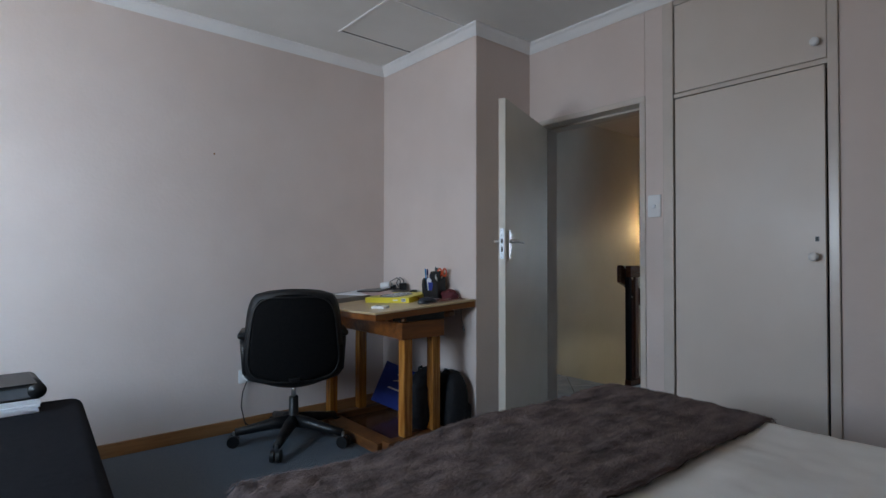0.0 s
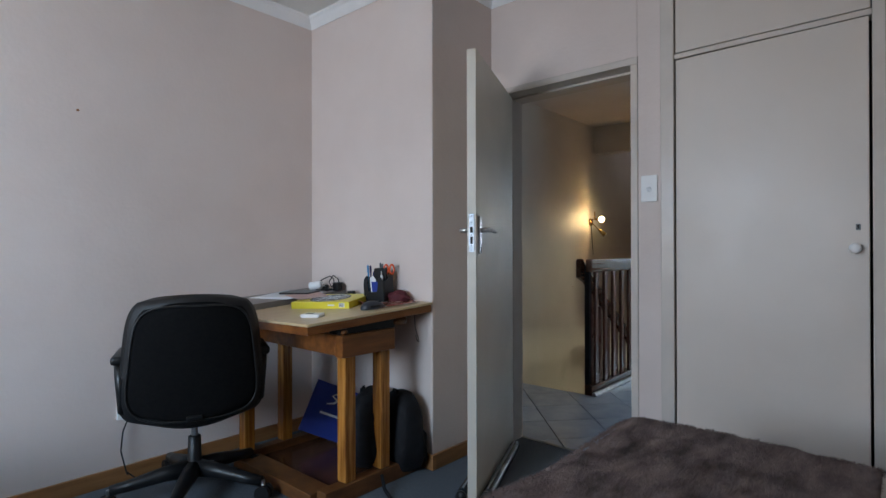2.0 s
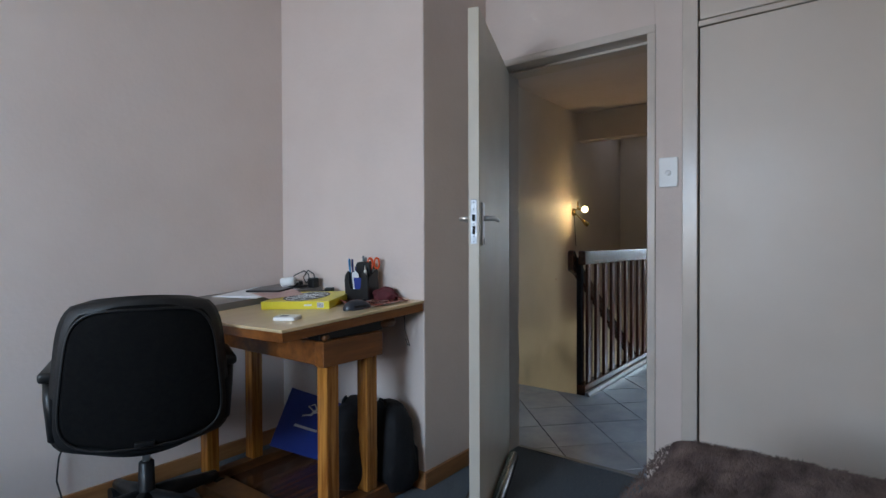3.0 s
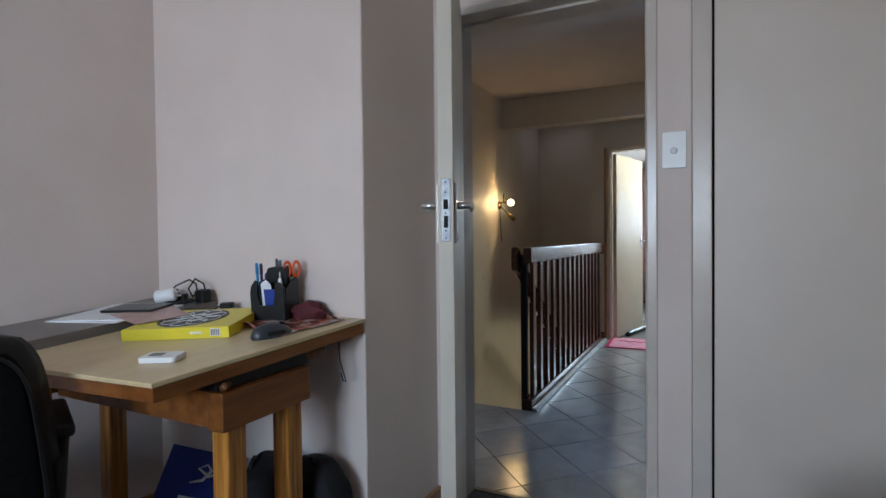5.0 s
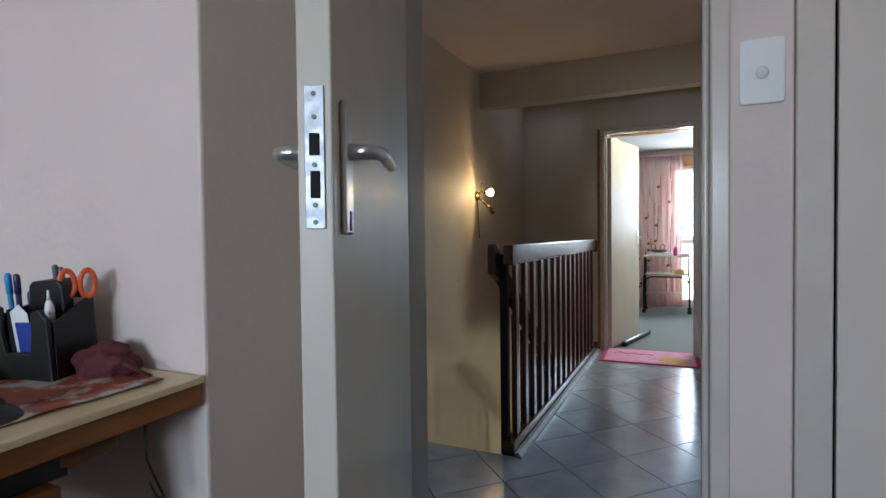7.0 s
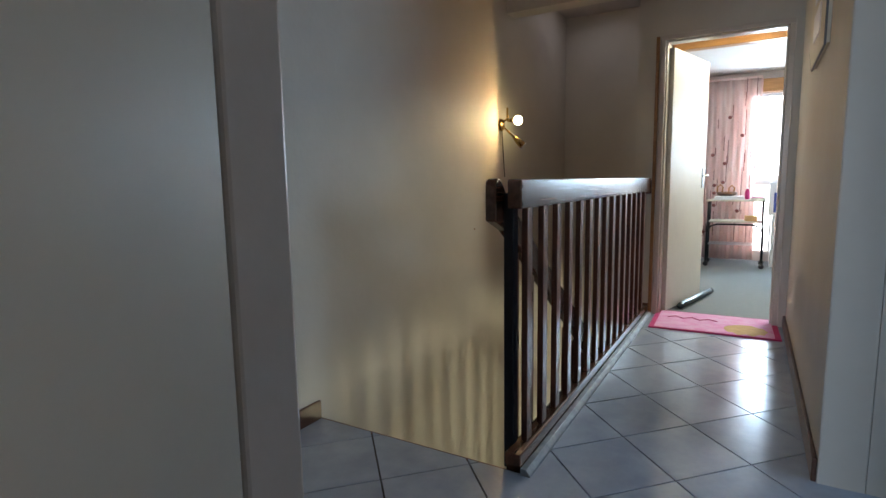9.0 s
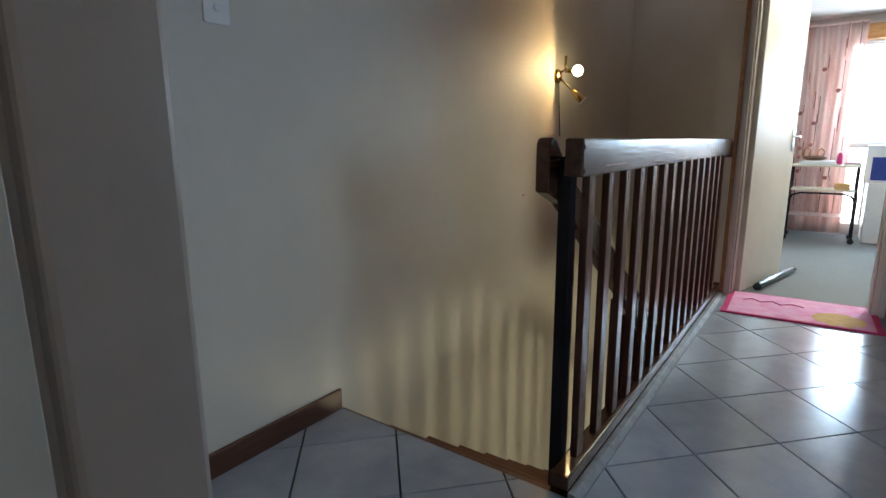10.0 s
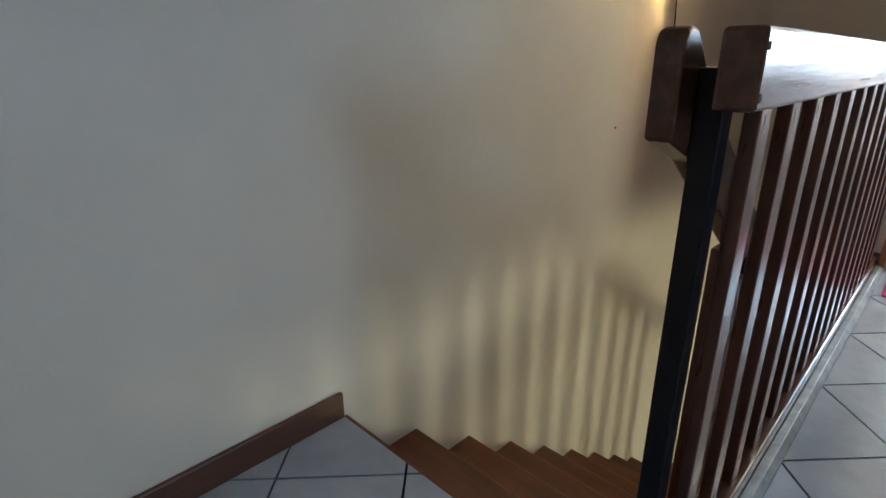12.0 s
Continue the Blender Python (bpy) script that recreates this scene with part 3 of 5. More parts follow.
for nx, ny, nz, lab in ((1.422, ROOM_N, 1.762, "small reddish wall plug in the plaster"), (6.06, STAIR_N, 0.72, "small dark nail in the stairwell wall")):
    nail = link("wall_plug", lathe([(0.006, 0), (0.006, 0.003), (0.003, 0.006)], 10, m=pose(nx, ny, nz, 90, 0, 0)), M_SKIRT, None, "", True)
    tagged(nail, lab, "wall plug")


# ---- bed ----
def cloth(x0, x1, y0, y1, top, drop_w, drop_e, drop_n, n, rough, seed, r=0.06, wave=0.012):
    """A quilt or throw over a bed: flat above, rounded over the edges and hanging."""
    own = bmesh.new()
    w, h = x1 - x0, y1 - y0
    nu, nv = int((w + drop_w + drop_e) / n), int((h + drop_n) / n)

    def fold(s, lo, hi):
        if s < lo:
            d = lo - s
            a = min(d / r, math.pi / 2)
            return lo - r * math.sin(a), r * (1 - math.cos(a)) + max(0, d - r * math.pi / 2)
        if s > hi:
            d = s - hi
            a = min(d / r, math.pi / 2)
            return hi + r * math.sin(a), r * (1 - math.cos(a)) + max(0, d - r * math.pi / 2)
        return s, 0.0
    grid = []
    for i in range(nu + 1):
        row = []
        u = x0 - drop_w + (w + drop_w + drop_e) * i / nu
        for j in range(nv + 1):
            v = y0 + (h + drop_n) * j / nv
            px, dx = fold(u, x0 + r if drop_w else x0, x1 - r if drop_e else x1)
            py, dy = fold(v, y0, y1 - r if drop_n else y1)
            q = Vector((u * 2.2, v * 2.2, seed))
            z = top - max(dx, dy) + wave * noise.noise(q) + rough * noise.noise(q * 9)
            out = 0.02 * noise.noise(Vector((u * 5, v * 5, seed + 4))) if dx or dy else 0
            row.append(own.verts.new((px + (out if dx else 0), py + (out if dy else 0), max(z, 0.06))))
        grid.append(row)
    for i in range(nu):
        for j in range(nv):
            own.faces.new((grid[i][j], grid[i + 1][j], grid[i + 1][j + 1], grid[i][j + 1]))
    ret = bmesh.ops.extrude_face_region(own, geom=own.faces[:])
    bmesh.ops.translate(own, vec=(0, 0, -0.012), verts=[g for g in ret["geom"] if isinstance(g, bmesh.types.BMVert)])
    bmesh.ops.recalc_face_normals(own, faces=own.faces[:])
    return own


BED_W, BED_E, BED_N, BED_Z = 0.80, 2.36, 1.735, 0.60
bed = thing("bed", pose(0, 0, 0), "double bed with a low base", "bed")
part("base", box(BED_W + 0.06, BED_E - 0.06, -0.42, BED_N - 0.06, 0.06, 0.33, 0.02), M_SOFA, bed, "dark fabric bed base")
part("mattress", box(BED_W + 0.04, BED_E - 0.04, -0.44, BED_N - 0.035, 0.33, BED_Z - 0.055, 0.05, seg=4), M_DUVET, bed, "white mattress", True)
for lx in (BED_W + 0.14, BED_E - 0.14):
    for ly in (-0.32, 1.6):
        part("leg", tube([(lx, ly, 0), (lx, ly, 0.06)], 0.025), M_BLACK, bed)
duvet = link("duvet", cloth(BED_W, BED_E, -0.46, BED_N - 0.015, BED_Z - 0.023, 0.22, 0.22, 0.22, 0.024, 0.006, 3.0, 0.07, 0.022), M_DUVET, None, "", True)
tagged(duvet, "white rumpled cotton duvet spread on the bed", "duvet")
throw = thing("fur_throw", pose(0, 0, 0), "dark brown faux-fur throw over the bed's foot", "throw")
part("fleece", cloth(BED_W - 0.01, BED_E + 0.01, 1.10, BED_N, BED_Z, 0.26, 0.24, 0.30, 0.014, 0.009, 7.0, 0.075, 0.024), M_FUR, throw, "", True)
rng = random.Random(5)
own = bmesh.new()
for k in range(42000):
    u, v = rng.uniform(BED_W, BED_E + 0.035), rng.uniform(1.095, BED_N + 0.035)
    q = Vector((u * 2.2, v * 2.2, 7.0))
    e = max(0, v - BED_N + 0.075) ** 2 * 5 + max(0, u - BED_E + 0.065) ** 2 * 5
    if e > 0.05:
        continue
    z = BED_Z + 0.024 * noise.noise(q) + 0.009 * noise.noise(q * 9) - e - 0.003
    lean = noise.noise(Vector((u * 4, v * 4, 2))) * 2.2 + rng.uniform(-0.9, 0.9)
    a, ln = lean * 1.6, rng.uniform(0.008, 0.017)
    dx, dy = math.cos(a) * ln, math.sin(a) * ln
    p = [(u - dy * 0.10, v + dx * 0.10, z), (u + dy * 0.10, v - dx * 0.10, z), (u + dx, v + dy, z + rng.uniform(0.003, 0.008))]
    own.faces.new([own.verts.new(c) for c in p])
tagged(part("fur", own, M_FUR, throw), "", "", "", "stuff")


# ---- dark couch with files ----
ott = thing("day_couch", pose(0.70, 3.42, 0, 0, 0, -2.5) @ pose(-0.70, -3.42, 0), "charcoal fabric day couch against the wall", "couch")
part("seat_cushion", box(-0.95, 0.70, 1.75, 3.42, 0.16, 0.475, 0.05, seg=4), M_SOFA, ott, "", True)
part("plinth", box(-0.90, 0.66, 1.80, 3.38, 0.03, 0.165, 0.01), M_SOFA, ott)
for lx in (-0.8, 0.58):
    for ly in (1.9, 3.3):
        part("foot", tube([(lx, ly, 0), (lx, ly, 0.04)], 0.02), M_BLACK, ott)
stack = thing("paper_stack", pose(0.31, 3.335, 0.475, 0, 0, 3), "stack of white papers on the couch", "papers")
for i in range(5):
    part("sheaf", box(-0.21, 0.21, -0.15, 0.15, i * 0.011, i * 0.011 + 0.0105, 0.001, m=pose(rng.uniform(-0.004, 0.004), rng.uniform(-0.004, 0.004), 0, 0, 0, rng.uniform(-1, 1))), M_PAPER, stack)
binder = thing("lever_file", pose(0.305, 3.335, 0.531, 0, 0, 4), "black lever-arch file lying on papers", "file")
part("cover", box(-0.215, 0.205, -0.15, 0.15, 0, 0.006, 0.002), M_BLACK, binder)
part("cover", box(-0.215, 0.205, -0.15, 0.15, 0.058, 0.064, 0.002), M_BLACK, binder)
part("spine", tube([(0.205, -0.15, 0.032), (0.205, 0.15, 0.032)], 0.032, seg=14), M_BLACK, binder, "rounded black spine", True)
part("pages", box(-0.20, 0.19, -0.14, 0.14, 0.007, 0.057), M_GREYPL, binder)


# ---- desk ----
TOPZ = 0.806
TILT = pose(2.01, 0, TOPZ, 0, -4.0, 0) @ pose(-2.01, 0, -TOPZ)
desk = thing("desk", pose(0, 0, 0), "varnished pine desk with a pale laminate top", "desk")
for name, poly, z0, z1, material, words in (
        ("top_edge", [(1.995, 2.950), (2.685, 2.873), (2.685, 3.56), (1.955, 3.56)], TOPZ - 0.048, TOPZ - 0.012, M_PINE_X, "brown wooden lipping"),
        ("top", [(1.990, 2.945), (2.688, 2.868), (2.688, 3.56), (1.950, 3.56)], TOPZ - 0.012, TOPZ, M_TOP, "pale sloping laminate desktop"),
        ("back_top", [(1.93, 3.562), (2.688, 3.562), (2.688, 3.91), (1.93, 3.91)], TOPZ - 0.03, TOPZ + 0.030, M_TOP_GREY, "dark grey rear desktop")):
    part(name, prism(poly, z0, z1, bevel=0.002), material, desk, words).matrix_local = TILT


def leg(x, y, w, d):
    part("leg", box(x - w / 2, x + w / 2, y - d / 2, y + d / 2, 0.075, 0.70, 0.005), M_PINE, desk)


leg(2.217, 2.968, 0.060, 0.060)
leg(2.428, 2.968, 0.060, 0.060)
leg(2.335, 3.655, 0.058, 0.060)
leg(2.110, 3.655, 0.058, 0.060)
part("apron", box(2.158, 2.478, 2.922, 2.975, 0.640, 0.738, 0.004), M_PINE_X, desk, "straight front apron")
part("apron", box(2.10, 2.375, 3.64, 3.675, 0.655, 0.735, 0.003), M_PINE_X, desk)
part("side_rail", box(2.160, 2.195, 2.977, 3.64, 0.645, 0.738, 0.003), M_PINE_X, desk)
part("side_rail", box(2.44, 2.47, 2.974, 3.64, 0.655, 0.740, 0.003), M_PINE_Y, desk)
# Runners darker than the legs: floor shade and dirt are in their colour.
part("runner", box(2.07, 2.62, 2.925, 2.99, 0.0, 0.075, 0.004), M_PINE_DK, desk)
part("runner", box(2.05, 2.62, 3.62, 3.68, 0.0, 0.075, 0.004), M_PINE_DK, desk)
part("runner", box(2.04, 2.155, 2.992, 3.62, 0.0, 0.06, 0.004), M_PINE_DK, desk)
part("foot_shelf", box(2.157, 2.60, 2.992, 3.618, 0.02, 0.036), M_RAIL_X, desk, "dark low shelf")
part("batten", prism([(2.16, 0.740), (2.50, 0.740), (2.50, 0.788), (2.16, 0.764)], 2.945, 3.02, "y", 0.002), M_BLACK, desk, "black strip under the top")
part("batten", box(2.40, 2.47, 3.03, 3.60, 0.741, 0.781, 0.002), M_BLACK, desk)
part("dowel", tube([(2.49, 2.962, 0.764), (2.57, 2.958, 0.766), (2.578, 2.958, 0.766)], [0.020, 0.021, 0.017], seg=16), M_PINE_DK, desk, "turned wooden end", True)
part("dowel", tube([(2.172, 2.935, 0.750), (2.20, 2.950, 0.750)], 0.010, seg=14), M_PINE_DK, desk, "", True)


# ---- things on the desk ----
before = set(bpy.data.objects)
bx = thing("boxed_toy", pose(2.415, 3.325, TOPZ, 0, 0, 26), "flat yellow box with a black window pattern", "box")
part("box", box(-0.145, 0.145, -0.16, 0.16, 0, 0.034, 0.0015), M_YELLOW, bx)
part("window", prism([(0.128 * math.cos(a * math.pi / 20), 0.10 * math.sin(a * math.pi / 20) + 0.01) for a in range(40)], 0.034, 0.0348), M_BLACK, bx, "oval black printed field")
for i in range(9):
    a = i * 2 * math.pi / 9 + 0.3
    c = (0.080 * math.cos(a), 0.062 * math.sin(a) + 0.01)
    part("ring", tube([(c[0] + 0.036 * math.cos(q * math.pi / 8), c[1] + 0.028 * math.sin(q * math.pi / 8), 0.0352) for q in range(16)], 0.0012, seg=5, closed=True), M_PAPER, bx)
for i in range(5):
    a = i * 2 * math.pi / 5
    c = (0.034 * math.cos(a), 0.026 * math.sin(a) + 0.01)
    part("ring", tube([(c[0] + 0.024 * math.cos(q * math.pi / 8), c[1] + 0.019 * math.sin(q * math.pi / 8), 0.0352) for q in range(16)], 0.0012, seg=5, closed=True), M_PAPER, bx)
part("barcode", box(-0.1465, -0.1449, -0.135, -0.105, 0.007, 0.029), M_PAPER, bx, "white barcode label")
for i in range(5):
    part("bar", box(-0.1475, -0.1464, -0.131 + i * 0.0052, -0.1285 + i * 0.0052, 0.009, 0.027), M_GREYPL, bx)
part("imprint", box(-0.1465, -0.1449, -0.08, -0.045, 0.015, 0.021), M_PAPER, bx)
fl = link("leaflet", prism([(2.36, 3.34), (2.44, 3.60), (2.62, 3.52), (2.52, 3.30)], TOPZ + 0.0375, TOPZ + 0.0385), M_PINKPAPER)
tagged(fl, "faded pink printed leaflet on the yellow box", "leaflet")
fl.matrix_world = pose(-0.09, 0.08, 0)

rt = thing("pocket_router", pose(2.125, 3.095, TOPZ, 0, 0, 24), "white pocket router with a dark screen", "router")
part("body", prism(rounded(0.062, 0.098, 0.012), 0, 0.015, bevel=0.003), M_WHITE, rt)
part("screen", prism(rounded(0.026, 0.036, 0.003), 0.015, 0.0156, m=pose(0, 0.012, 0)), M_GREYPL, rt)

ms = thing("computer_mouse", pose(2.405, 3.0, TOPZ, 0, 0, -25) @ Matrix.Diagonal((1.12, 1.12, 1.2, 1)), "dark grey wireless computer mouse", "mouse")
own = bmesh.new()
bmesh.ops.create_uvsphere(own, u_segments=24, v_segments=14, radius=1)
for v in own.verts:
    t = (v.co.x + 1) / 2
    v.co = Vector((v.co.x * 0.055, v.co.y * (0.032 - 0.005 * math.sin(t * math.pi)), max(0.0, v.co.z) * (0.034 - 0.010 * t) + 0.004 * (v.co.z > -0.1)))
part("shell", own, M_MOUSE, ms, "", True)
part("wheel", tube([(0.028, -0.003, 0.024), (0.028, 0.003, 0.024)], 0.009, seg=14), M_BLACK, ms)
part("side_grip", box(-0.02, 0.025, -0.0315, -0.028, 0.008, 0.018, 0.002), M_BLACK, ms)

own = bmesh.new()
grid = [[own.verts.new((x, y, TOPZ + 0.004 + 0.009 * max(0, noise.noise(Vector((x * 9, y * 9, 1)))) + (0.02 if i == 0 and j > 3 else 0))) for j, y in enumerate([2.955 + 0.045 * q for q in range(8)])] for i, x in enumerate([2.44 + 0.03 * q for q in range(9)])]
for i in range(8):
    for j in range(7):
        own.faces.new((grid[i][j], grid[i + 1][j], grid[i + 1][j + 1], grid[i][j + 1]))
ret = bmesh.ops.extrude_face_region(own, geom=own.faces[:])
bmesh.ops.translate(own, vec=(0, 0, -0.002), verts=[g for g in ret["geom"] if isinstance(g, bmesh.types.BMVert)])
mg = link("magazine", own, M_REDPRINT, None, "", True)
mg.matrix_world = pose(2.56, 3.10, 0, 0, 0, -12) @ pose(-2.56, -3.12, 0)
tagged(mg, "crumpled red and grey printed sheet", "magazine")

ph = thing("pen_holder", pose(2.605, 3.170, TOPZ, 0, 0, 14) @ Matrix.Diagonal((1.0, 1.0, 1.25, 1)), "black desk organiser full of pens", "pen holder")
part("tray", box(-0.050, 0.048, -0.062, 0.062, 0, 0.004, 0.001), M_BLACK, ph)
part("back_panel", prism([(-0.060, 0.0), (0.060, 0.0), (0.060, 0.105), (0.028, 0.118), (-0.060, 0.115)], 0.040, 0.047, "x", 0.001), M_BLACK, ph)
part("tall_pocket", prism([(-0.046, 0.004), (0.028, 0.004), (0.028, 0.132), (0.020, 0.140), (-0.034, 0.142), (-0.046, 0.132)], -0.004, 0.036, "x", 0.003), M_BLACK, ph, "tall black middle compartment")
part("front_shell", prism([(0.062, 0.0), (0.062, 0.078), (0.057, 0.096), (0.042, 0.112), (0.033, 0.108), (0.036, 0.07), (0.030, 0.044), (-0.020, 0.044), (-0.027, 0.07), (-0.030, 0.103), (-0.046, 0.106), (-0.062, 0.092), (-0.062, 0.0)], -0.056, -0.047, "x", 0.002), M_BLACK, ph, "curved black front with a dipped rim")
part("side_panel", prism([(-0.046, 0.0), (0.039, 0.0), (0.039, 0.105), (-0.044, 0.095)], 0.058, 0.063, "y", 0.001), M_BLACK, ph)
part("side_panel", prism([(-0.046, 0.0), (0.039, 0.0), (0.039, 0.115), (-0.044, 0.085)], -0.063, -0.058, "y", 0.001), M_BLACK, ph)
part("divider", box(-0.045, -0.006, 0.029, 0.033, 0.004, 0.105), M_BLACK, ph)
for i, (x, y, z, mt) in enumerate(((-0.018, 0.051, 0.150, M_PENBLUE), (-0.012, 0.043, 0.148, M_PENDARK), (0.005, 0.036, 0.120, M_PENDARK), (0.0405, 0.006, 0.156, M_GREYPL), (0.0405, -0.004, 0.152, M_GREYPL))):
    pen = thing("pen", ph.matrix_world @ pose(x, y, 0.005, rng.uniform(-2, 2), 0, 0), ("blue", "navy", "navy", "grey", "grey")[i] + " pen standing in the organiser", "pen", "pens")
    part("barrel", tube([(0, 0, 0), (0, 0, z - 0.03)], 0.0045, seg=8), mt, pen, "", True)
    part("cap", tube([(0, 0, z - 0.03), (0, 0, z - 0.004), (0, 0, z)], [0.0055, 0.0055, 0.003], seg=8), mt, pen, "", True)
nc = thing("note_card", ph.matrix_world @ pose(-0.036, 0.004, 0.012, 0, -4, 0), "blue and white card in the organiser", "card")
part("card", box(-0.0015, 0.0015, -0.030, 0.014, 0, 0.074), M_BLUE, nc, "blue card")
part("slip", prism([(-0.012, 0.0), (0.027, 0.0), (0.027, 0.088), (0.004, 0.100), (-0.012, 0.086)], 0.0019, 0.0032, "x"), M_PAPER, nc, "white paper slip")
gl = thing("glue_tube", ph.matrix_world @ pose(-0.018, -0.030, 0.076) @ Matrix.Diagonal((0.8, 0.8, 0.8, 1)), "small white glue bottle in the organiser", "glue bottle")
part("bottle", lathe([(0.009, 0), (0.010, 0.03), (0.008, 0.042), (0.004, 0.048)], 14), M_WHITE, gl, "", True)
part("nozzle", lathe([(0.004, 0.046), (0.002, 0.066)], 10), M_WHITE, gl, "", True)
scs = thing("scissors", ph.matrix_world @ pose(0.022, -0.050, 0.098, 3, 0, 48), "orange-handled scissors standing in the organiser", "scissors")
for sgn in (-1, 1):
    part("handle", tube([(0, sgn * 0.016 + 0.012 * math.cos(a * math.pi / 8), 0.035 + 0.020 * math.sin(a * math.pi / 8)) for a in range(16)], 0.0045, seg=8, closed=True), M_ORANGE, scs, "orange loop handle", True)
    part("blade", box(-0.001, 0.001, sgn * 0.003 - 0.004, sgn * 0.003 + 0.004, -0.11, 0.014), M_CHROME, scs)
pc = thing("pouch", pose(2.64, 3.065, TOPZ, 0, 0, 15), "crumpled maroon cloth pouch", "pouch")
own = bmesh.new()
bmesh.ops.create_icosphere(own, subdivisions=4, radius=1)
for v in own.verts:
    d = 1 + 0.28 * noise.noise(v.co * 1.7) + 0.10 * noise.noise(v.co * 5)
    v.co = Vector((v.co.x * 0.035 * d, v.co.y * 0.062 * d, max(-0.4, v.co.z) * 0.042 * d + 0.017))
part("cloth", own, M_MAROON, pc, "", True)
part("strap", tube([(-0.02, -0.05, 0.03), (-0.03, -0.085, 0.02), (-0.02, -0.11, 0.004)], 0.003, seg=6), M_MAROON, pc, "", True)

pp = thing("loose_papers", pose(2.40, 3.72, TOPZ + 0.030, 0, 0, 12), "white loose papers on the rear desktop", "papers")
part("sheet", box(-0.15, 0.15, -0.15, 0.14, 0, 0.003), M_PAPER, pp)
part("sheet", box(-0.14, 0.16, -0.14, 0.13, 0.003, 0.006, m=pose(0, 0, 0, 0, 0, 7)), M_PAPER, pp)
tb = thing("tablet", pose(2.45, 3.68, TOPZ + 0.037, 0, 0, 20), "thin black tablet on loose papers", "tablet")
part("body", prism(rounded(0.13, 0.20, 0.012), 0, 0.009, bevel=0.002), M_BLACK, tb)
part("glass", prism(rounded(0.115, 0.185, 0.006), 0.009, 0.0096), M_GREYPL, tb)
ch = thing("charger", pose(2.535, 3.70, TOPZ + 0.064, 0, 84, -55), "white plug-in charger lying on the desk", "charger")
part("body", lathe([(0.020, 0), (0.024, 0.006), (0.024, 0.065), (0.020, 0.072)], 18), M_WHITE, ch, "", True)
part("pin", tube([(0.008, 0, 0.07), (0.008, 0, 0.09)], 0.003, seg=8), M_CHROME, ch)
part("pin", tube([(-0.008, 0, 0.07), (-0.008, 0, 0.09)], 0.003, seg=8), M_CHROME, ch)


def coil(name, cx, cy, cz, seed, label, loops, r, h):
    g = random.Random(seed)
    ob = thing(name, pose(cx, cy, cz), label, "cable")
    pts = []
    for i in range(loops * 10):
        a = i * 2 * math.pi / 10
        rr = r * (0.7 + 0.3 * math.sin(a * 0.37 + seed))
        pts.append((rr * math.cos(a) + g.uniform(-0.006, 0.006), 1.3 * rr * math.sin(a) + g.uniform(-0.006, 0.006), 0.006 + h * (0.5 + 0.5 * math.sin(a * 0.5 + seed)) * g.uniform(0.5, 1)))
    part("cord", tube(pts, 0.0032, seg=6), M_BLACK, ob, "", True)
    part("plug", prism(rounded(0.035, 0.045, 0.01), 0, 0.034, bevel=0.004, m=pose(0.01, 0.0, 0.002, 0, 0, 30)), M_BLACK, ob, "black power plug")
    return ob


coil("charging_cable", 2.60, 3.66, TOPZ + 0.030, 1, "tangled black charging cable with a plug", 4, 0.05, 0.012)
coil("charging_cable", 2.63, 3.45, TOPZ, 4, "tangled black cable beside the organiser", 3, 0.035, 0.016)
cc = thing("looped_cable", pose(2.645, 3.67, TOPZ + 0.030), "black cable looped upright against the wall", "cable")
part("cord", tube([(0, 0.12, 0.02), (0, 0.06, 0.06), (0, -0.02, 0.085), (0, -0.055, 0.07), (0, -0.06, 0.035), (0, -0.03, 0.02), (0, -0.01, 0.05), (0.01, -0.04, 0.088), (0.01, -0.085, 0.07), (0.01, -0.10, 0.01)], 0.0032, seg=6), M_BLACK, cc, "", True)
part("plug", prism(rounded(0.04, 0.05, 0.01), 0, 0.05, bevel=0.005, m=pose(0.0, -0.09, 0.0)), M_BLACK, cc, "black adaptor")
part("plug", prism(rounded(0.035, 0.045, 0.01), 0, 0.045, bevel=0.005, m=pose(0.0, 0.09, 0.0)), M_BLACK, cc, "black adaptor")
for ob in set(bpy.data.objects) - before:
    if ob.parent is None:
        ob.matrix_world = TILT @ ob.matrix_world
hc = thing("hanging_cord", pose(0, 0, 0), "thin cord hanging under the desk edge", "cord")
part("cord", tube([(2.60, 2.91, 0.800), (2.602, 2.908, 0.73), (2.62, 2.906, 0.68), (2.63, 2.906, 0.655), (2.618, 2.908, 0.66), (2.606, 2.908, 0.69)], 0.0022, seg=6), M_BLACK, hc, "", True)
part("knot", tube([(2.60, 2.91, 0.796), (2.60, 2.91, 0.803)], 0.004, seg=6), M_BLACK, hc)

# ---- under the desk ----
fd = thing("blue_folder", pose(2.46, 3.50, 0.085, 0, 0, -40) @ pose(0, 0, 0, -14, 22, 0), "blue document folder leaning under the desk", "folder")
part("cover", box(-0.13, 0.13, -0.004, 0.0, 0, 0.285, 0.001), M_BLUE, fd)
part("cover", box(-0.13, 0.13, 0.016, 0.020, 0, 0.285, 0.001), M_BLUE, fd)
part("pages", box(-0.122, 0.126, 0.001, 0.015, 0.004, 0.277), M_PAPER, fd)
part("emblem", tube([(-0.035, -0.005, 0.175), (0.005, -0.005, 0.190), (0.025, -0.005, 0.225), (0.005, -0.005, 0.242), (-0.020, -0.005, 0.225), (0.020, -0.005, 0.205), (0.048, -0.005, 0.218)], [0.003, 0.006, 0.006, 0.004, 0.004, 0.006, 0.002], seg=6), M_PAPER, fd, "white emblem")
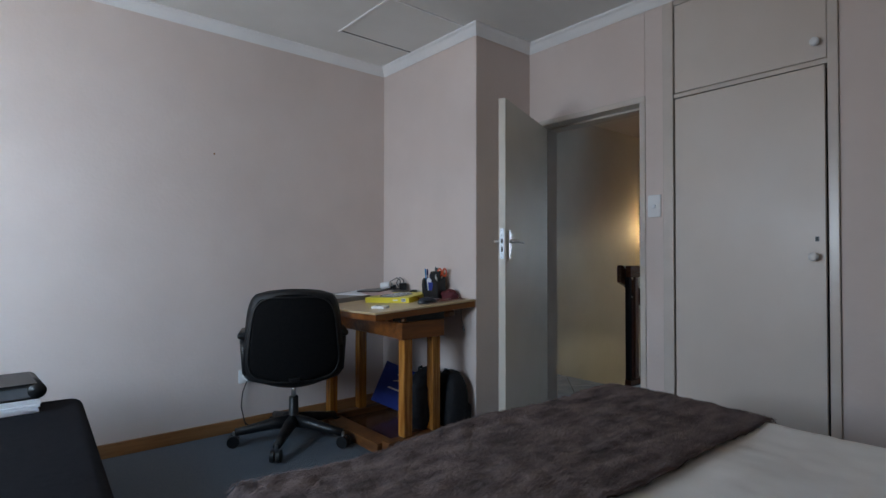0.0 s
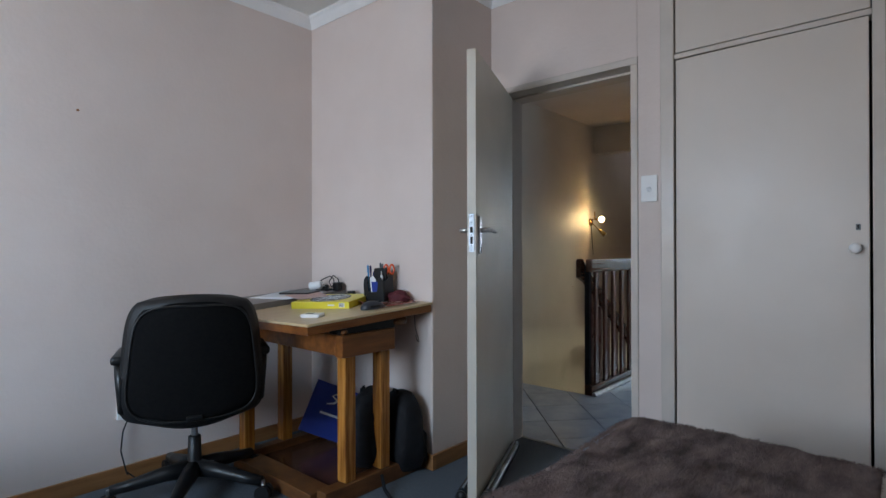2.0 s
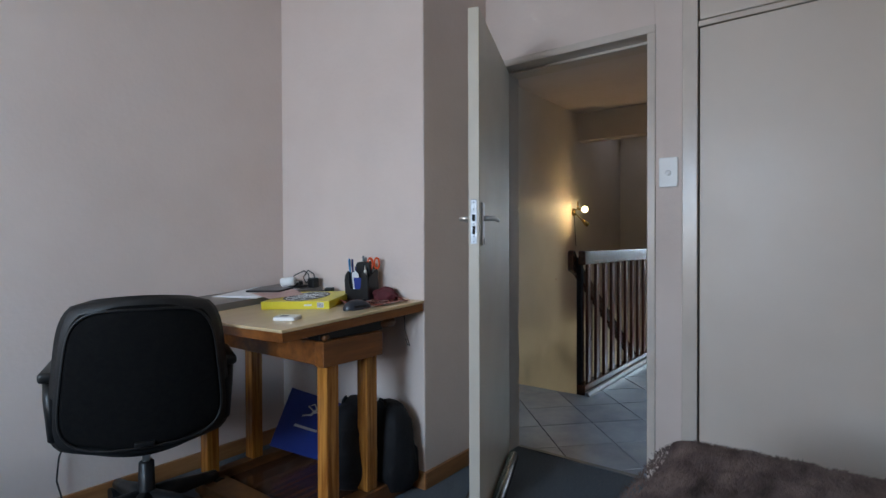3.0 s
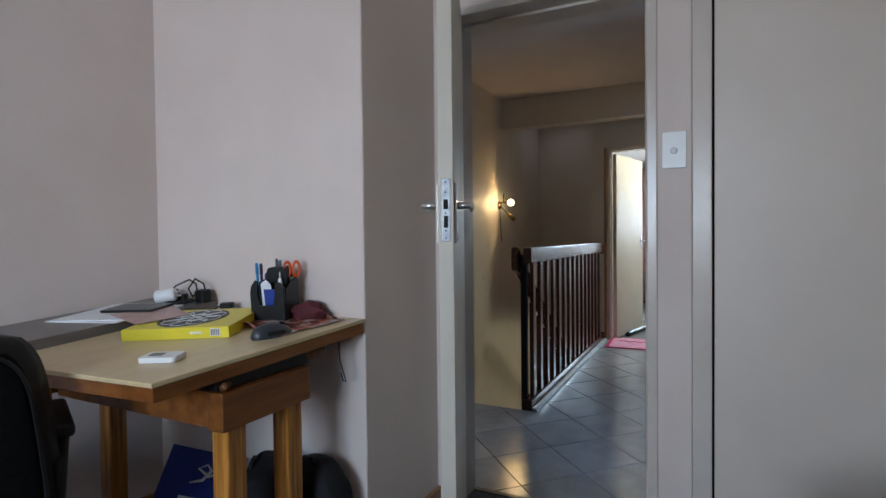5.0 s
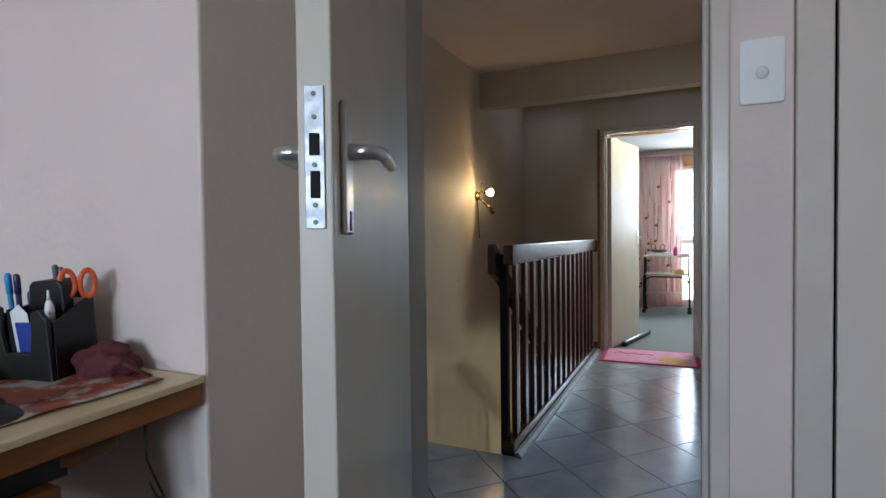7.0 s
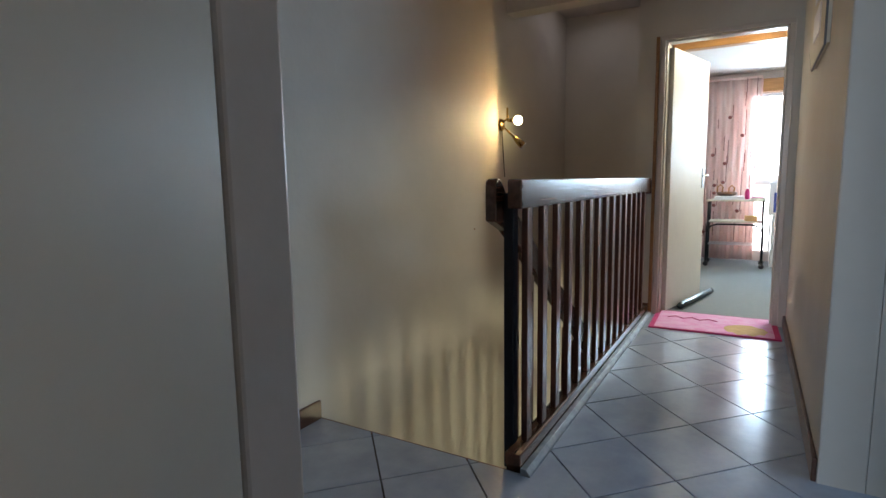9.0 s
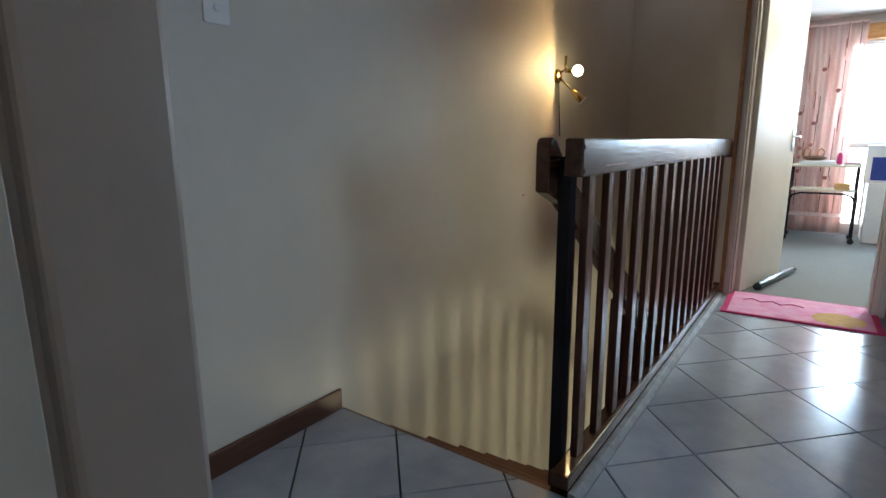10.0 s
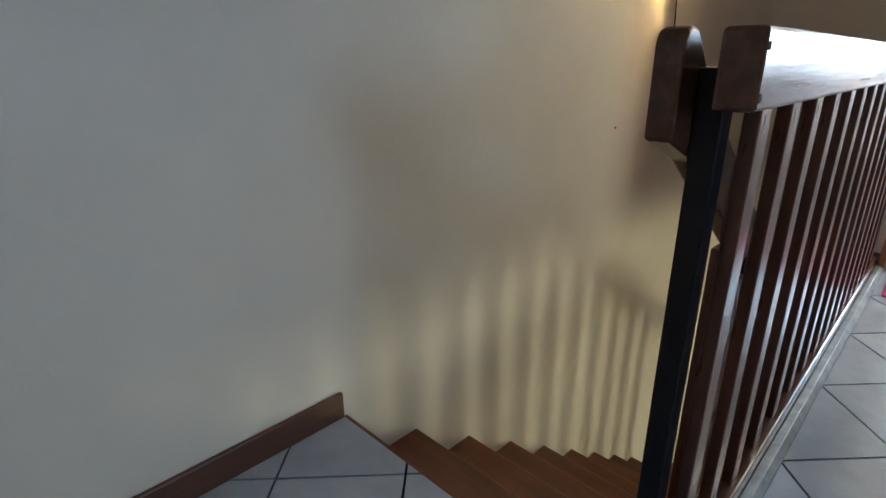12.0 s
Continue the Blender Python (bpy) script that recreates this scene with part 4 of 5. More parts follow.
part("print_bar", box(-0.055, 0.060, -0.0055, -0.004, 0.118, 0.130), M_PAPER, fd, "pale line of lettering")


def bag(name, m, w, d, h, label):
    ob = thing(name, m, label, "backpack")
    own = bmesh.new()
    bmesh.ops.create_uvsphere(own, u_segments=32, v_segments=20, radius=1)
    for v in own.verts:
        c = v.co
        sx = math.copysign(abs(c.x) ** 0.6, c.x)
        sy = math.copysign(abs(c.y) ** 0.6, c.y)
        sz = math.copysign(abs(c.z) ** 0.65, c.z)
        nn = 1 + 0.10 * noise.noise(c * 2.2) + 0.04 * noise.noise(c * 6)
        v.co = Vector((sx * w / 2 * nn, sy * d / 2 * nn * (1 - 0.22 * sz), (sz + 1) * h / 2))
    part("body", own, M_BAG, ob, "", True)
    part("pocket", box(-w * 0.33, w * 0.33, -d * 0.62, -d * 0.30, h * 0.08, h * 0.50, 0.03, seg=4), M_BAG, ob, "", True)
    part("zip", tube([(w * 0.36 * math.cos(a), -d * 0.40, h * 0.50 + h * 0.38 * math.sin(a)) for a in [i * math.pi / 12 for i in range(13)]], 0.004, seg=6), M_GREYPL, ob, "grey zip", True)
    part("handle", tube([(-0.03, d * 0.2, h * 0.97), (-0.025, d * 0.2, h + 0.004), (0.025, d * 0.2, h + 0.004), (0.03, d * 0.2, h * 0.97)], 0.007, seg=8), M_BAG, ob, "", True)
    return ob


bag("backpack", pose(2.50, 3.13, 0.036, 0, 0, 35), 0.38, 0.20, 0.37, "slumped black nylon backpack under the desk")
bag("backpack", pose(2.60, 2.985, 0.0, 0, 0, 70) @ pose(0, 0, 0.0, 0, 4, 0), 0.25, 0.17, 0.40, "black nylon bag leaning on the wall")
st = thing("bag_strap", pose(0, 0, 0), "black webbing strap trailing on the carpet", "strap")
part("webbing", tube([(2.37, 2.90, 0.07), (2.35, 2.86, 0.02), (2.33, 2.80, 0.006), (2.31, 2.72, 0.006)], 0.009, seg=6), M_BAG, st, "", True)
part("tip", tube([(2.31, 2.722, 0.006), (2.309, 2.71, 0.006)], 0.0095, seg=6), M_BLACK, st)


# ---- office chair ----
oc = thing("office_chair", pose(1.775, 3.51, 0, 0, 0, -24), "black swivel office chair with a rounded back", "office chair")
part("gas_lift", tube([(0, 0, 0.20), (0, 0, 0.40)], 0.014, seg=16), M_CHROME, oc, "steel gas lift", True)
part("sleeve", tube([(0, 0, 0.10), (0, 0, 0.12), (0, 0, 0.27), (0, 0, 0.275)], [0.035, 0.031, 0.027, 0.02], seg=18), M_BLACK, oc, "", True)
for k in range(5):
    a = radians(-106 + 72 * k)
    c, sn = math.cos(a), math.sin(a)
    arm = part("base_arm", tube([(0.02 * c, 0.02 * sn, 0.125), (0.12 * c, 0.12 * sn, 0.118), (0.25 * c, 0.25 * sn, 0.095), (0.33 * c, 0.33 * sn, 0.085)], [0.040, 0.034, 0.026, 0.022], seg=10), M_BLACK, oc, "", True)
    cas = part("castor", tube([(0.34 * c - 0.026 * sn, 0.34 * sn + 0.026 * c, 0.035), (0.34 * c - 0.006 * sn, 0.34 * sn + 0.006 * c, 0.035)], 0.035, seg=16), M_BLACK, oc, "", False)
    part("wheel", tube([(0.34 * c + 0.006 * sn, 0.34 * sn - 0.006 * c, 0.035), (0.34 * c + 0.026 * sn, 0.34 * sn - 0.026 * c, 0.035)], 0.035, seg=16), M_BLACK, cas)
    part("stem", tube([(0.335 * c, 0.335 * sn, 0.05), (0.335 * c, 0.335 * sn, 0.09)], 0.009, seg=8), M_CHROME, cas)
part("mechanism", box(-0.08, 0.08, -0.12, 0.10, 0.385, 0.425, 0.01), M_BLACK, oc)
part("lever_arm", tube([(0.05, 0.02, 0.40), (0.22, 0.03, 0.395), (0.25, 0.03, 0.39)], [0.006, 0.006, 0.010], seg=8), M_BLACK, oc, "", True)
part("seat", prism(rounded(0.50, 0.47, 0.10), 0.425, 0.51, bevel=0.03, m=pose(0, 0.03, 0)), M_LEATHER, oc, "", True)


def back_shell(w_top, w_bot, z0, z1, depth, y, bulge):
    own = bmesh.new()
    n = 28
    for layer in range(2):
        for j in range(n + 1):
            t = j / n
            z = z0 + (z1 - z0) * t
            edge = min(1.0, (1 - abs(2 * t - 1) ** 5.0)) ** 0.40
            w = (w_bot + (w_top - w_bot) * t) * (0.60 + 0.40 * edge)
            zz = z
            for i in range(n + 1):
                u = 2 * i / n - 1
                yy = y + bulge * (u * u) + 0.05 * (t - 0.3) ** 2 - 0.05 * t
                rim = (1 - abs(u) ** 6) * (1 - abs(2 * t - 1) ** 6)
                sag = -0.025 * (1 - u * u) * (1 - t) * (1 if t < 0.12 else 0)
                own.verts.new((u * w / 2, yy + (depth * rim if layer else -depth * 0.45 * rim), zz + sag + 0.012 * (1 - u * u) * (1 if t > 0.9 else 0)))
    own.verts.ensure_lookup_table()
    m = (n + 1) * (n + 1)
    for layer in range(2):
        for j in range(n):
            for i in range(n):
                a = layer * m + j * (n + 1) + i
                own.faces.new([own.verts[q] for q in (a, a + 1, a + n + 2, a + n + 1)])
    bmesh.ops.remove_doubles(own, verts=own.verts[:], dist=0.0015)
    bmesh.ops.recalc_face_normals(own, faces=own.faces[:])
    return own


part("backrest", back_shell(0.49, 0.585, 0.405, 0.925, 0.055, -0.25, 0.05), M_LEATHER, oc, "padded black leatherette backrest", True)
part("back_panel", back_shell(0.43, 0.525, 0.435, 0.895, 0.010, -0.278, 0.045), M_MESH, oc, "dull black cloth rear panel", True)
rim = []
for k in range(64):
    a = 2 * math.pi * k / 64
    ca, sa = math.cos(a), math.sin(a)
    u, t = math.copysign(abs(ca) ** 0.42, ca), (math.copysign(abs(sa) ** 0.42, sa) + 1) / 2
    w = 0.52 + (0.425 - 0.52) * t
    rim.append((u * w / 2, -0.280 + 0.045 * u * u + 0.05 * (t - 0.3) ** 2 - 0.05 * t, 0.437 + 0.455 * t - 0.02 * (1 - u * u) * (t < 0.5)))
part("piping", tube(rim, 0.0045, seg=6, closed=True), M_BLACK, oc, "glossy black piping", True)
part("back_bracket", prism([(-0.29, 0.44), (-0.275, 0.44), (-0.10, 0.405), (-0.10, 0.39), (-0.29, 0.425)], -0.03, 0.03, "x", 0.003), M_BLACK, oc)
for sx in (-1, 1):
    arm = part("armrest", tube([(sx * 0.255, 0.12, 0.44), (sx * 0.275, 0.10, 0.46), (sx * 0.278, 0.06, 0.56), (sx * 0.278, 0.02, 0.64), (sx * 0.278, -0.16, 0.655), (sx * 0.270, -0.215, 0.60), (sx * 0.262, -0.20, 0.47), (sx * 0.255, -0.10, 0.44)], [0.018, 0.020, 0.019, 0.019, 0.020, 0.019, 0.019, 0.018], seg=10), M_BLACK, oc, "", True)
    part("arm_pad", box(sx * 0.278 - 0.028, sx * 0.278 + 0.028, -0.21, 0.06, 0.655, 0.69, 0.012, seg=3), M_BLACK, arm, "soft black arm pad", True)


# ---- stairs and railing ----
stairs = thing("staircase", pose(0, 0, 0), "dark stained wooden stairs going down", "staircase")
GO, RISE = 0.282, 0.193
for k in range(1, 13):
    xn, z = STAIR_X0 + GO * k, -0.02 - RISE * k
    part("tread", box(xn - GO - 0.01, xn + 0.012, 2.935, STAIR_N - 0.002, z - 0.038, z, 0.005), M_STAIR, stairs)
    part("riser", box(xn - GO - 0.014, xn - GO + 0.008, 2.937, STAIR_N - 0.003, z, z + RISE - 0.0385), M_STAIR, stairs)
part("top_nosing", box(STAIR_X0 - 0.002, STAIR_X0 + 0.012, 2.935, STAIR_N - 0.002, -0.16, -0.004, 0.003), M_STAIR, stairs)

rail = thing("landing_railing", pose(0, 0, 0), "dark stained wooden landing railing with slats", "railing")
beam = part("top_rail", box(4.50, 7.10, 2.866, 2.918, 0.948, 1.048, 0.006), M_RAIL_X, rail, "broad glossy worn top rail")
for q in range(9):
    gx = random.Random(40 + q)
    x = gx.uniform(4.6, 6.8)
    ln = gx.uniform(0.05, 0.22)
    z0 = gx.uniform(0.962, 1.03)
    part("scratch", box(x, x + ln, 2.8652, 2.8662, z0, z0 + 0.0025), M_PINE_DK, beam)
for z in (0.965, 1.025):
    part("bolt_hole", tube([(4.512, 2.8655, z), (4.512, 2.868, z)], 0.006, seg=8), M_DARK, beam)
part("bottom_rail", box(4.50, 7.10, 2.868, 2.928, 0.028, 0.075, 0.005), M_RAIL_X, rail)
part("post", box(4.562, 4.604, 2.920, 2.958, -0.02, 1.0, 0.003), M_STEEL_BLK, rail, "black square steel post")
part("end_block", box(7.07, 7.118, 2.862, 2.925, 0.93, 1.03, 0.006), M_RAIL, rail)
slat = None
for k in range(15):
    x = 4.632 + 0.1665 * k
    if slat is None:
        slat = part("slat", box(-0.026, 0.026, -0.0115, 0.0115, 0.075, 0.948, 0.003), M_RAIL, rail)
        ob = slat
    else:
        ob = new("slat", slat.data)
        ob.parent = rail
    ob.location = (x, 2.896, 0)
structure("trim_far_post", box(FAR_X - 0.035, FAR_X - 0.010, 2.838, 2.862, 0, 2.06, 0.004), M_SKIRT, "brown wooden upright beside the far door", "trim")
kerb = structure("trim_landing_edge", prism([(2.832, -0.005), (2.868, -0.005), (2.868, 0.026), (2.846, 0.026), (2.832, 0.008)], 4.50, FAR_X, "x", 0.002), M_ALU, "grey metal strip along the landing edge", "edge strip")
structure("trim_landing_fascia", box(STAIR_X0 + 0.012, FAR_X, 2.87, 2.933, -0.13, 0.026), M_RAIL_X, "dark wooden landing fascia", "fascia")

hand = thing("stair_handrail", pose(0, 0, 0), "dark stained stair handrail with slats", "handrail")
SL = RISE / GO
top = lambda x: 0.972 - SL * (x - 4.62)
part("rail", prism([(4.500, 0.905), (4.500, 1.030), (4.508, 1.046), (4.523, 1.052), (4.543, 1.049), (4.560, 1.035), (4.62, top(4.62)), (7.6, top(7.6)), (7.6, top(7.6) - 0.118), (4.605, top(4.605) - 0.118)], 2.960, 3.000, "y", 0.005), M_RAIL_X, hand, "broad sloping rail with a rounded end")
part("bracket", box(4.565, 4.60, 2.9582, 2.9598, 0.86, 0.92), M_STEEL_BLK, hand)
for k in range(14):
    x = 4.73 + 0.1665 * k
    zb = -0.02 - RISE * (int((x - STAIR_X0) / GO) + 1)
    part("slat", box(x - 0.024, x + 0.024, 2.976, 2.998, zb, top(x + 0.024) - 0.117, 0.003), M_RAIL, hand)

# ---- hall things ----
lamp = thing("wall_spotlight", pose(6.50, STAIR_N, 1.47), "brass twin wall spotlight, one bulb lit", "wall lamp")
part("back_plate", lathe([(0.045, 0), (0.045, 0.012), (0.035, 0.022)], 24, m=pose(0, 0, -0.02, 90, 0, 0)), M_BRASS, lamp, "", True)
part("stem", tube([(0, -0.02, 0.0), (0, -0.055, 0.02), (-0.01, -0.06, 0.10)], 0.008, seg=8), M_BRASS, lamp, "", True)
part("bulb", lathe([(0.005, -0.034), (0.024, -0.026), (0.035, 0.0), (0.026, 0.024), (0.012, 0.033)], 20, m=pose(0.045, -0.12, 0.01)), M_GLOW, lamp, "lit warm globe bulb", True)
part("holder", tube([(0.0, -0.055, 0.01), (0.02, -0.09, 0.01)], [0.010, 0.016], seg=12), M_BRASS, lamp, "", True)
part("stem", tube([(0, -0.02, -0.03), (0.02, -0.06, -0.075), (0.045, -0.095, -0.115)], 0.007, seg=8), M_BRASS, lamp, "", True)
part("spot_shade", tube([(0.040, -0.088, -0.105), (0.062, -0.118, -0.140), (0.082, -0.146, -0.172)], [0.013, 0.024, 0.028], seg=16), M_BRASS, lamp, "unlit brass spot head", True)
part("spot_rim", tube([(0.081, -0.144, -0.170), (0.084, -0.149, -0.175)], 0.030, seg=16), M_CHROME, lamp, "bright rim", True)
# Thin black line for the slanted shadow line on the wall below the lamp.
part("cord", tube([(0.0, -0.012, -0.04), (0.02, -0.012, -0.20), (0.05, -0.012, -0.40)], 0.003, seg=6), M_BLACK, lamp, "", True)
for y in (2.69, 3.33):
    bmx = thing("ceiling_beam", pose(0, y, 0), "dark brown wooden ceiling beam end", "beam", "hall ceiling beams")
    part("beam", box(HALL_X + 0.002, 4.58, -0.028, 0.028, 2.475, HALL_C - 0.001, 0.004), M_RAIL_X, bmx)
    part("fixing_block", box(4.40, 4.50, -0.034, 0.034, 2.53, HALL_C - 0.001, 0.003), M_RAIL_X, bmx)
wp = thing("wall_panel", pose(5.86, PASS_Y, 1.86), "cream wall panel with a dark rim", "wall panel")
part("panel", prism([(-0.34, 0.38), (0.36, 0.38), (0.36, -0.20), (0.22, -0.30), (-0.34, -0.29)], 0.001, 0.022, "y", 0.003), M_CREAMPL, wp)
part("rim", tube([(-0.345, 0.018, 0.38), (-0.345, 0.018, -0.295), (0.22, 0.018, -0.305), (0.365, 0.018, -0.20)], 0.0045, seg=8), M_GREYPL, wp, "thin dark rim")
for i in range(3):
    part("plate", box(-0.16, 0.12, 0.022, 0.028, -0.20 + 0.17 * i, -0.08 + 0.17 * i, 0.002), M_WHITE, wp)
rug = thing("door_mat", pose(6.99, 2.405, 0.0, 0, 0, 2), "pink printed mat with a magenta border", "mat")
part("border", box(-0.27, 0.27, -0.40, 0.40, 0.0005, 0.010, 0.003), M_MAGENTA, rug, "magenta bound edge")
part("pile_field", box(-0.252, 0.252, -0.365, 0.365, 0.004, 0.0125, 0.002), M_PINK, rug, "pale pink printed pile")
part("print", prism([(-0.12 + 0.13 * math.cos(a * 0.3142) * (1 + 0.2 * math.sin(3 * a)), -0.20 + 0.13 * math.sin(a * 0.3142)) for a in range(20)], 0.0125, 0.0135), M_GOLD, rug, "golden printed figure")
part("print", tube([(0.05, 0.30, 0.0132), (0.10, 0.25, 0.0132), (0.04, 0.20, 0.0132), (0.09, 0.14, 0.0132), (0.03, 0.09, 0.0132), (0.08, 0.03, 0.0132), (0.04, -0.03, 0.0132)], 0.004, seg=5), M_MAGENTA, rug, "scrolling printed line")

# ---- far room ----
structure("trim_far_beam", box(8.27, 8.38, -1.6, 2.905, 2.195, 2.30, 0.006), M_PINE_Y, "orange varnished pine ceiling beam", "beam")
structure("trim_valance", box(10.40, 10.499, 0.9, 2.36, 2.05, 2.20, 0.006), M_PINE_Y, "varnished pine pelmet over the window", "pelmet")
M_GLASS = bpy.data.materials.new("window_glass")
M_GLASS.use_nodes = True
g = M_GLASS.node_tree.nodes["Principled BSDF"]
g.inputs["Transmission Weight"].default_value, g.inputs["Roughness"].default_value = 1.0, 0.0
g.inputs["IOR"].default_value = 1.05
win = new("window_far")
tagged(win, "white steel casement window, bright outside", "window", "", "structure")
for a in ((2.26, 2.30), (1.86, 1.90), (1.0, 1.04)):
    part("mullion", box(10.53, 10.57, a[0], a[1], 1.02, 2.04, 0.004), M_WHITE, win)
for z in (1.02, 2.005):
    part("rail", box(10.53, 10.57, 1.0, 2.30, z, z + 0.035, 0.004), M_WHITE, win)
part("sill", box(10.46, 10.60, 0.98, 2.32, 0.995, 1.02, 0.004), M_WHITE, win)
for a in (1.98, 2.265):
    part("mullion", box(10.53, 10.57, a, a + 0.035, 0.12, 0.94, 0.004), M_WHITE, win)
pane = part("pane", box(10.548, 10.552, 2.015, 2.265, 0.12, 0.94), M_GLASS, win)
pane.visible_shadow = False
part("catch", tube([(10.53, 1.89, 1.42), (10.50, 1.89, 1.42), (10.50, 1.93, 1.40)], 0.006, seg=8), M_BRASS, win)
for a, b in ((1.90, 2.26), (1.04, 1.86)):
    pane = part("pane", box(10.548, 10.552, a, b, 1.055, 2.005), M_GLASS, win)
    pane.visible_shadow = False
outside = glow("bright_sky", (0.93, 0.97, 1.0), 5.0)
structure("backdrop_far", box(12.0, 12.05, -6, 6, -2, 6), outside, "white hazy daylight outside", "sky")


def curtain(y0, y1, z0, z1, x, folds, label):
    ob = thing("curtain", pose(x, 0, 0), label, "curtain")
    own = bmesh.new()
    n, mz = folds * 10, 14
    grid = []
    for i in range(n + 1):
        t = i / n
        col = []
        for j in range(mz + 1):
            q = j / mz
            amp = 0.018 + 0.016 * (1 - q)
            col.append(own.verts.new((amp * math.sin(t * folds * 2 * math.pi + 0.6 * math.sin(3 * q)) + 0.008 * noise.noise(Vector((t * 9, q * 4, 2))), y0 + (y1 - y0) * t + 0.012 * math.sin(q * 4 + t * 5), z0 + (z1 - z0) * q)))
        grid.append(col)
    for i in range(n):
        for j in range(mz):
            own.faces.new((grid[i][j], grid[i + 1][j], grid[i + 1][j + 1], grid[i][j + 1]))
    ret = bmesh.ops.extrude_face_region(own, geom=own.faces[:])
    bmesh.ops.translate(own, vec=(0.003, 0, 0), verts=[w for w in ret["geom"] if isinstance(w, bmesh.types.BMVert)])
    bmesh.ops.recalc_face_normals(own, faces=own.faces[:])
    part("cloth", own, M_CURTAIN, ob, "", True)
    gg = random.Random(11)
    for k in range(44):
        t, z = gg.uniform(0.03, 0.97), gg.uniform(z0 + 0.1, z1 - 0.15)
        y = y0 + (y1 - y0) * t
        ln = gg.uniform(0.05, 0.30)
        part("motif", box(-0.040, -0.036, y - 0.0035, y + 0.0035, z, min(z + ln, z1), 0.001), M_MOTIF, ob)
        if k % 3 == 0:
            part("motif", lathe([(0.022, 0), (0.018, 0.003)], 10, m=pose(-0.036, y + 0.03, z, 0, -90, 0)), M_MOTIF, ob)
    part("header_tape", box(-0.03, 0.03, y0, y1, z1 - 0.004, z1 + 0.02, 0.004), M_CURTAIN, ob)
    return ob


curtain(2.17, 2.885, 0.03, 2.21, 10.34, 8, "pink curtain with brown twig and heart motifs")

cart = thing("serving_trolley", pose(9.96, 2.37, 0), "dark metal serving trolley with cream shelves", "trolley")
for dy in (-0.285, 0.285):
    for dx in (-0.16, 0.16):
        part("leg", tube([(dx, dy, 0.06), (dx, dy, 0.46), (dx * 0.9, dy * 0.97, 0.52), (dx * 0.8, dy * 0.97, 0.77)], 0.011, seg=8), M_STEEL_BLK, cart, "", True)
        cst = part("castor", tube([(dx - 0.012, dy, 0.028), (dx + 0.012, dy, 0.028)], 0.028, seg=14), M_BLACK, cart)
        part("fork", box(dx - 0.016, dx + 0.016, dy - 0.008, dy + 0.008, 0.03, 0.065, 0.002), M_STEEL_BLK, cst)
part("frame_bow", tube([(-0.16, -0.285, 0.40), (-0.16, -0.25, 0.475), (-0.16, -0.18, 0.50), (-0.16, 0.18, 0.50), (-0.16, 0.25, 0.475), (-0.16, 0.285, 0.40)], 0.010, seg=8), M_STEEL_BLK, cart, "", True)
part("shelf", box(-0.17, 0.17, -0.30, 0.30, 0.765, 0.785, 0.006), M_CREAMPL, cart, "cream upper shelf")
part("shelf", box(-0.16, 0.16, -0.27, 0.27, 0.52, 0.538, 0.006), M_CREAMPL, cart, "cream lower shelf")
part("wire_shelf", box(-0.15, 0.15, -0.27, 0.27, 0.26, 0.266), M_CHROME, cart)
tw = thing("folded_towel", pose(9.90, 2.45, 0.785), "folded white towel on the trolley", "towel")
part("fold", box(-0.10, 0.10, -0.17, 0.15, 0, 0.022, 0.010, seg=3), M_WHITE, tw, "", True)
part("fold", box(-0.09, 0.09, -0.16, 0.14, 0.021, 0.042, 0.010, seg=3), M_WHITE, tw, "", True)
bs = thing("basket", pose(9.92, 2.47, 0.827), "small brown woven basket with looped handles", "basket")
part("bowl", lathe([(0.06, 0), (0.10, 0.012), (0.11, 0.04), (0.10, 0.045)], 20), M_PINE_DK, bs, "", True)
part("handle", tube([(0, 0.10, 0.03), (0, 0.10, 0.10), (0, 0.07, 0.13), (0, 0.04, 0.10), (0, 0.05, 0.04)], 0.008, seg=8), M_PINE_Y, bs, "", True)
part("handle", tube([(0, -0.02, 0.03), (0, -0.02, 0.09), (0, -0.05, 0.12), (0, -0.08, 0.09), (0, -0.07, 0.04)], 0.008, seg=8), M_PINE_Y, bs, "", True)
pb = thing("pink_bottle", pose(9.93, 2.26, 0.785), "pink plastic bottle on the trolley", "bottle")
part("body", lathe([(0.022, 0), (0.026, 0.01), (0.024, 0.09), (0.012, 0.12)], 14), M_MAGENTA, pb, "", True)
part("cap", lathe([(0.012, 0.12), (0.012, 0.14)], 12), M_WHITE, pb)
nb = thing("napkin_pile", pose(9.92, 2.15, 0.785), "pile of pale cloths on the trolley", "cloths")
part("cloth", box(-0.08, 0.08, -0.07, 0.07, 0, 0.016, 0.006), M_CREAMPL, nb)
part("cloth", box(-0.07, 0.07, -0.065, 0.065, 0.0155, 0.03, 0.006), M_PINK, nb)
yb = thing("yellow_carton", pose(9.90, 2.21, 0.538, 0, 0, 8), "small yellow carton on the lower shelf", "carton")
part("carton", box(-0.05, 0.05, -0.06, 0.06, 0, 0.06, 0.003), M_GOLD, yb)
part("flap", box(-0.051, 0.0, -0.061, 0.061, 0.06, 0.063, 0.001), M_YELLOW, yb)
cb = thing("drawer_unit", pose(10.18, 1.80, 0), "white drawer unit with dark handles", "drawer unit")
part("carcass", box(-0.20, 0.22, -0.28, 0.20, 0, 0.60, 0.004), M_WHITE, cb)
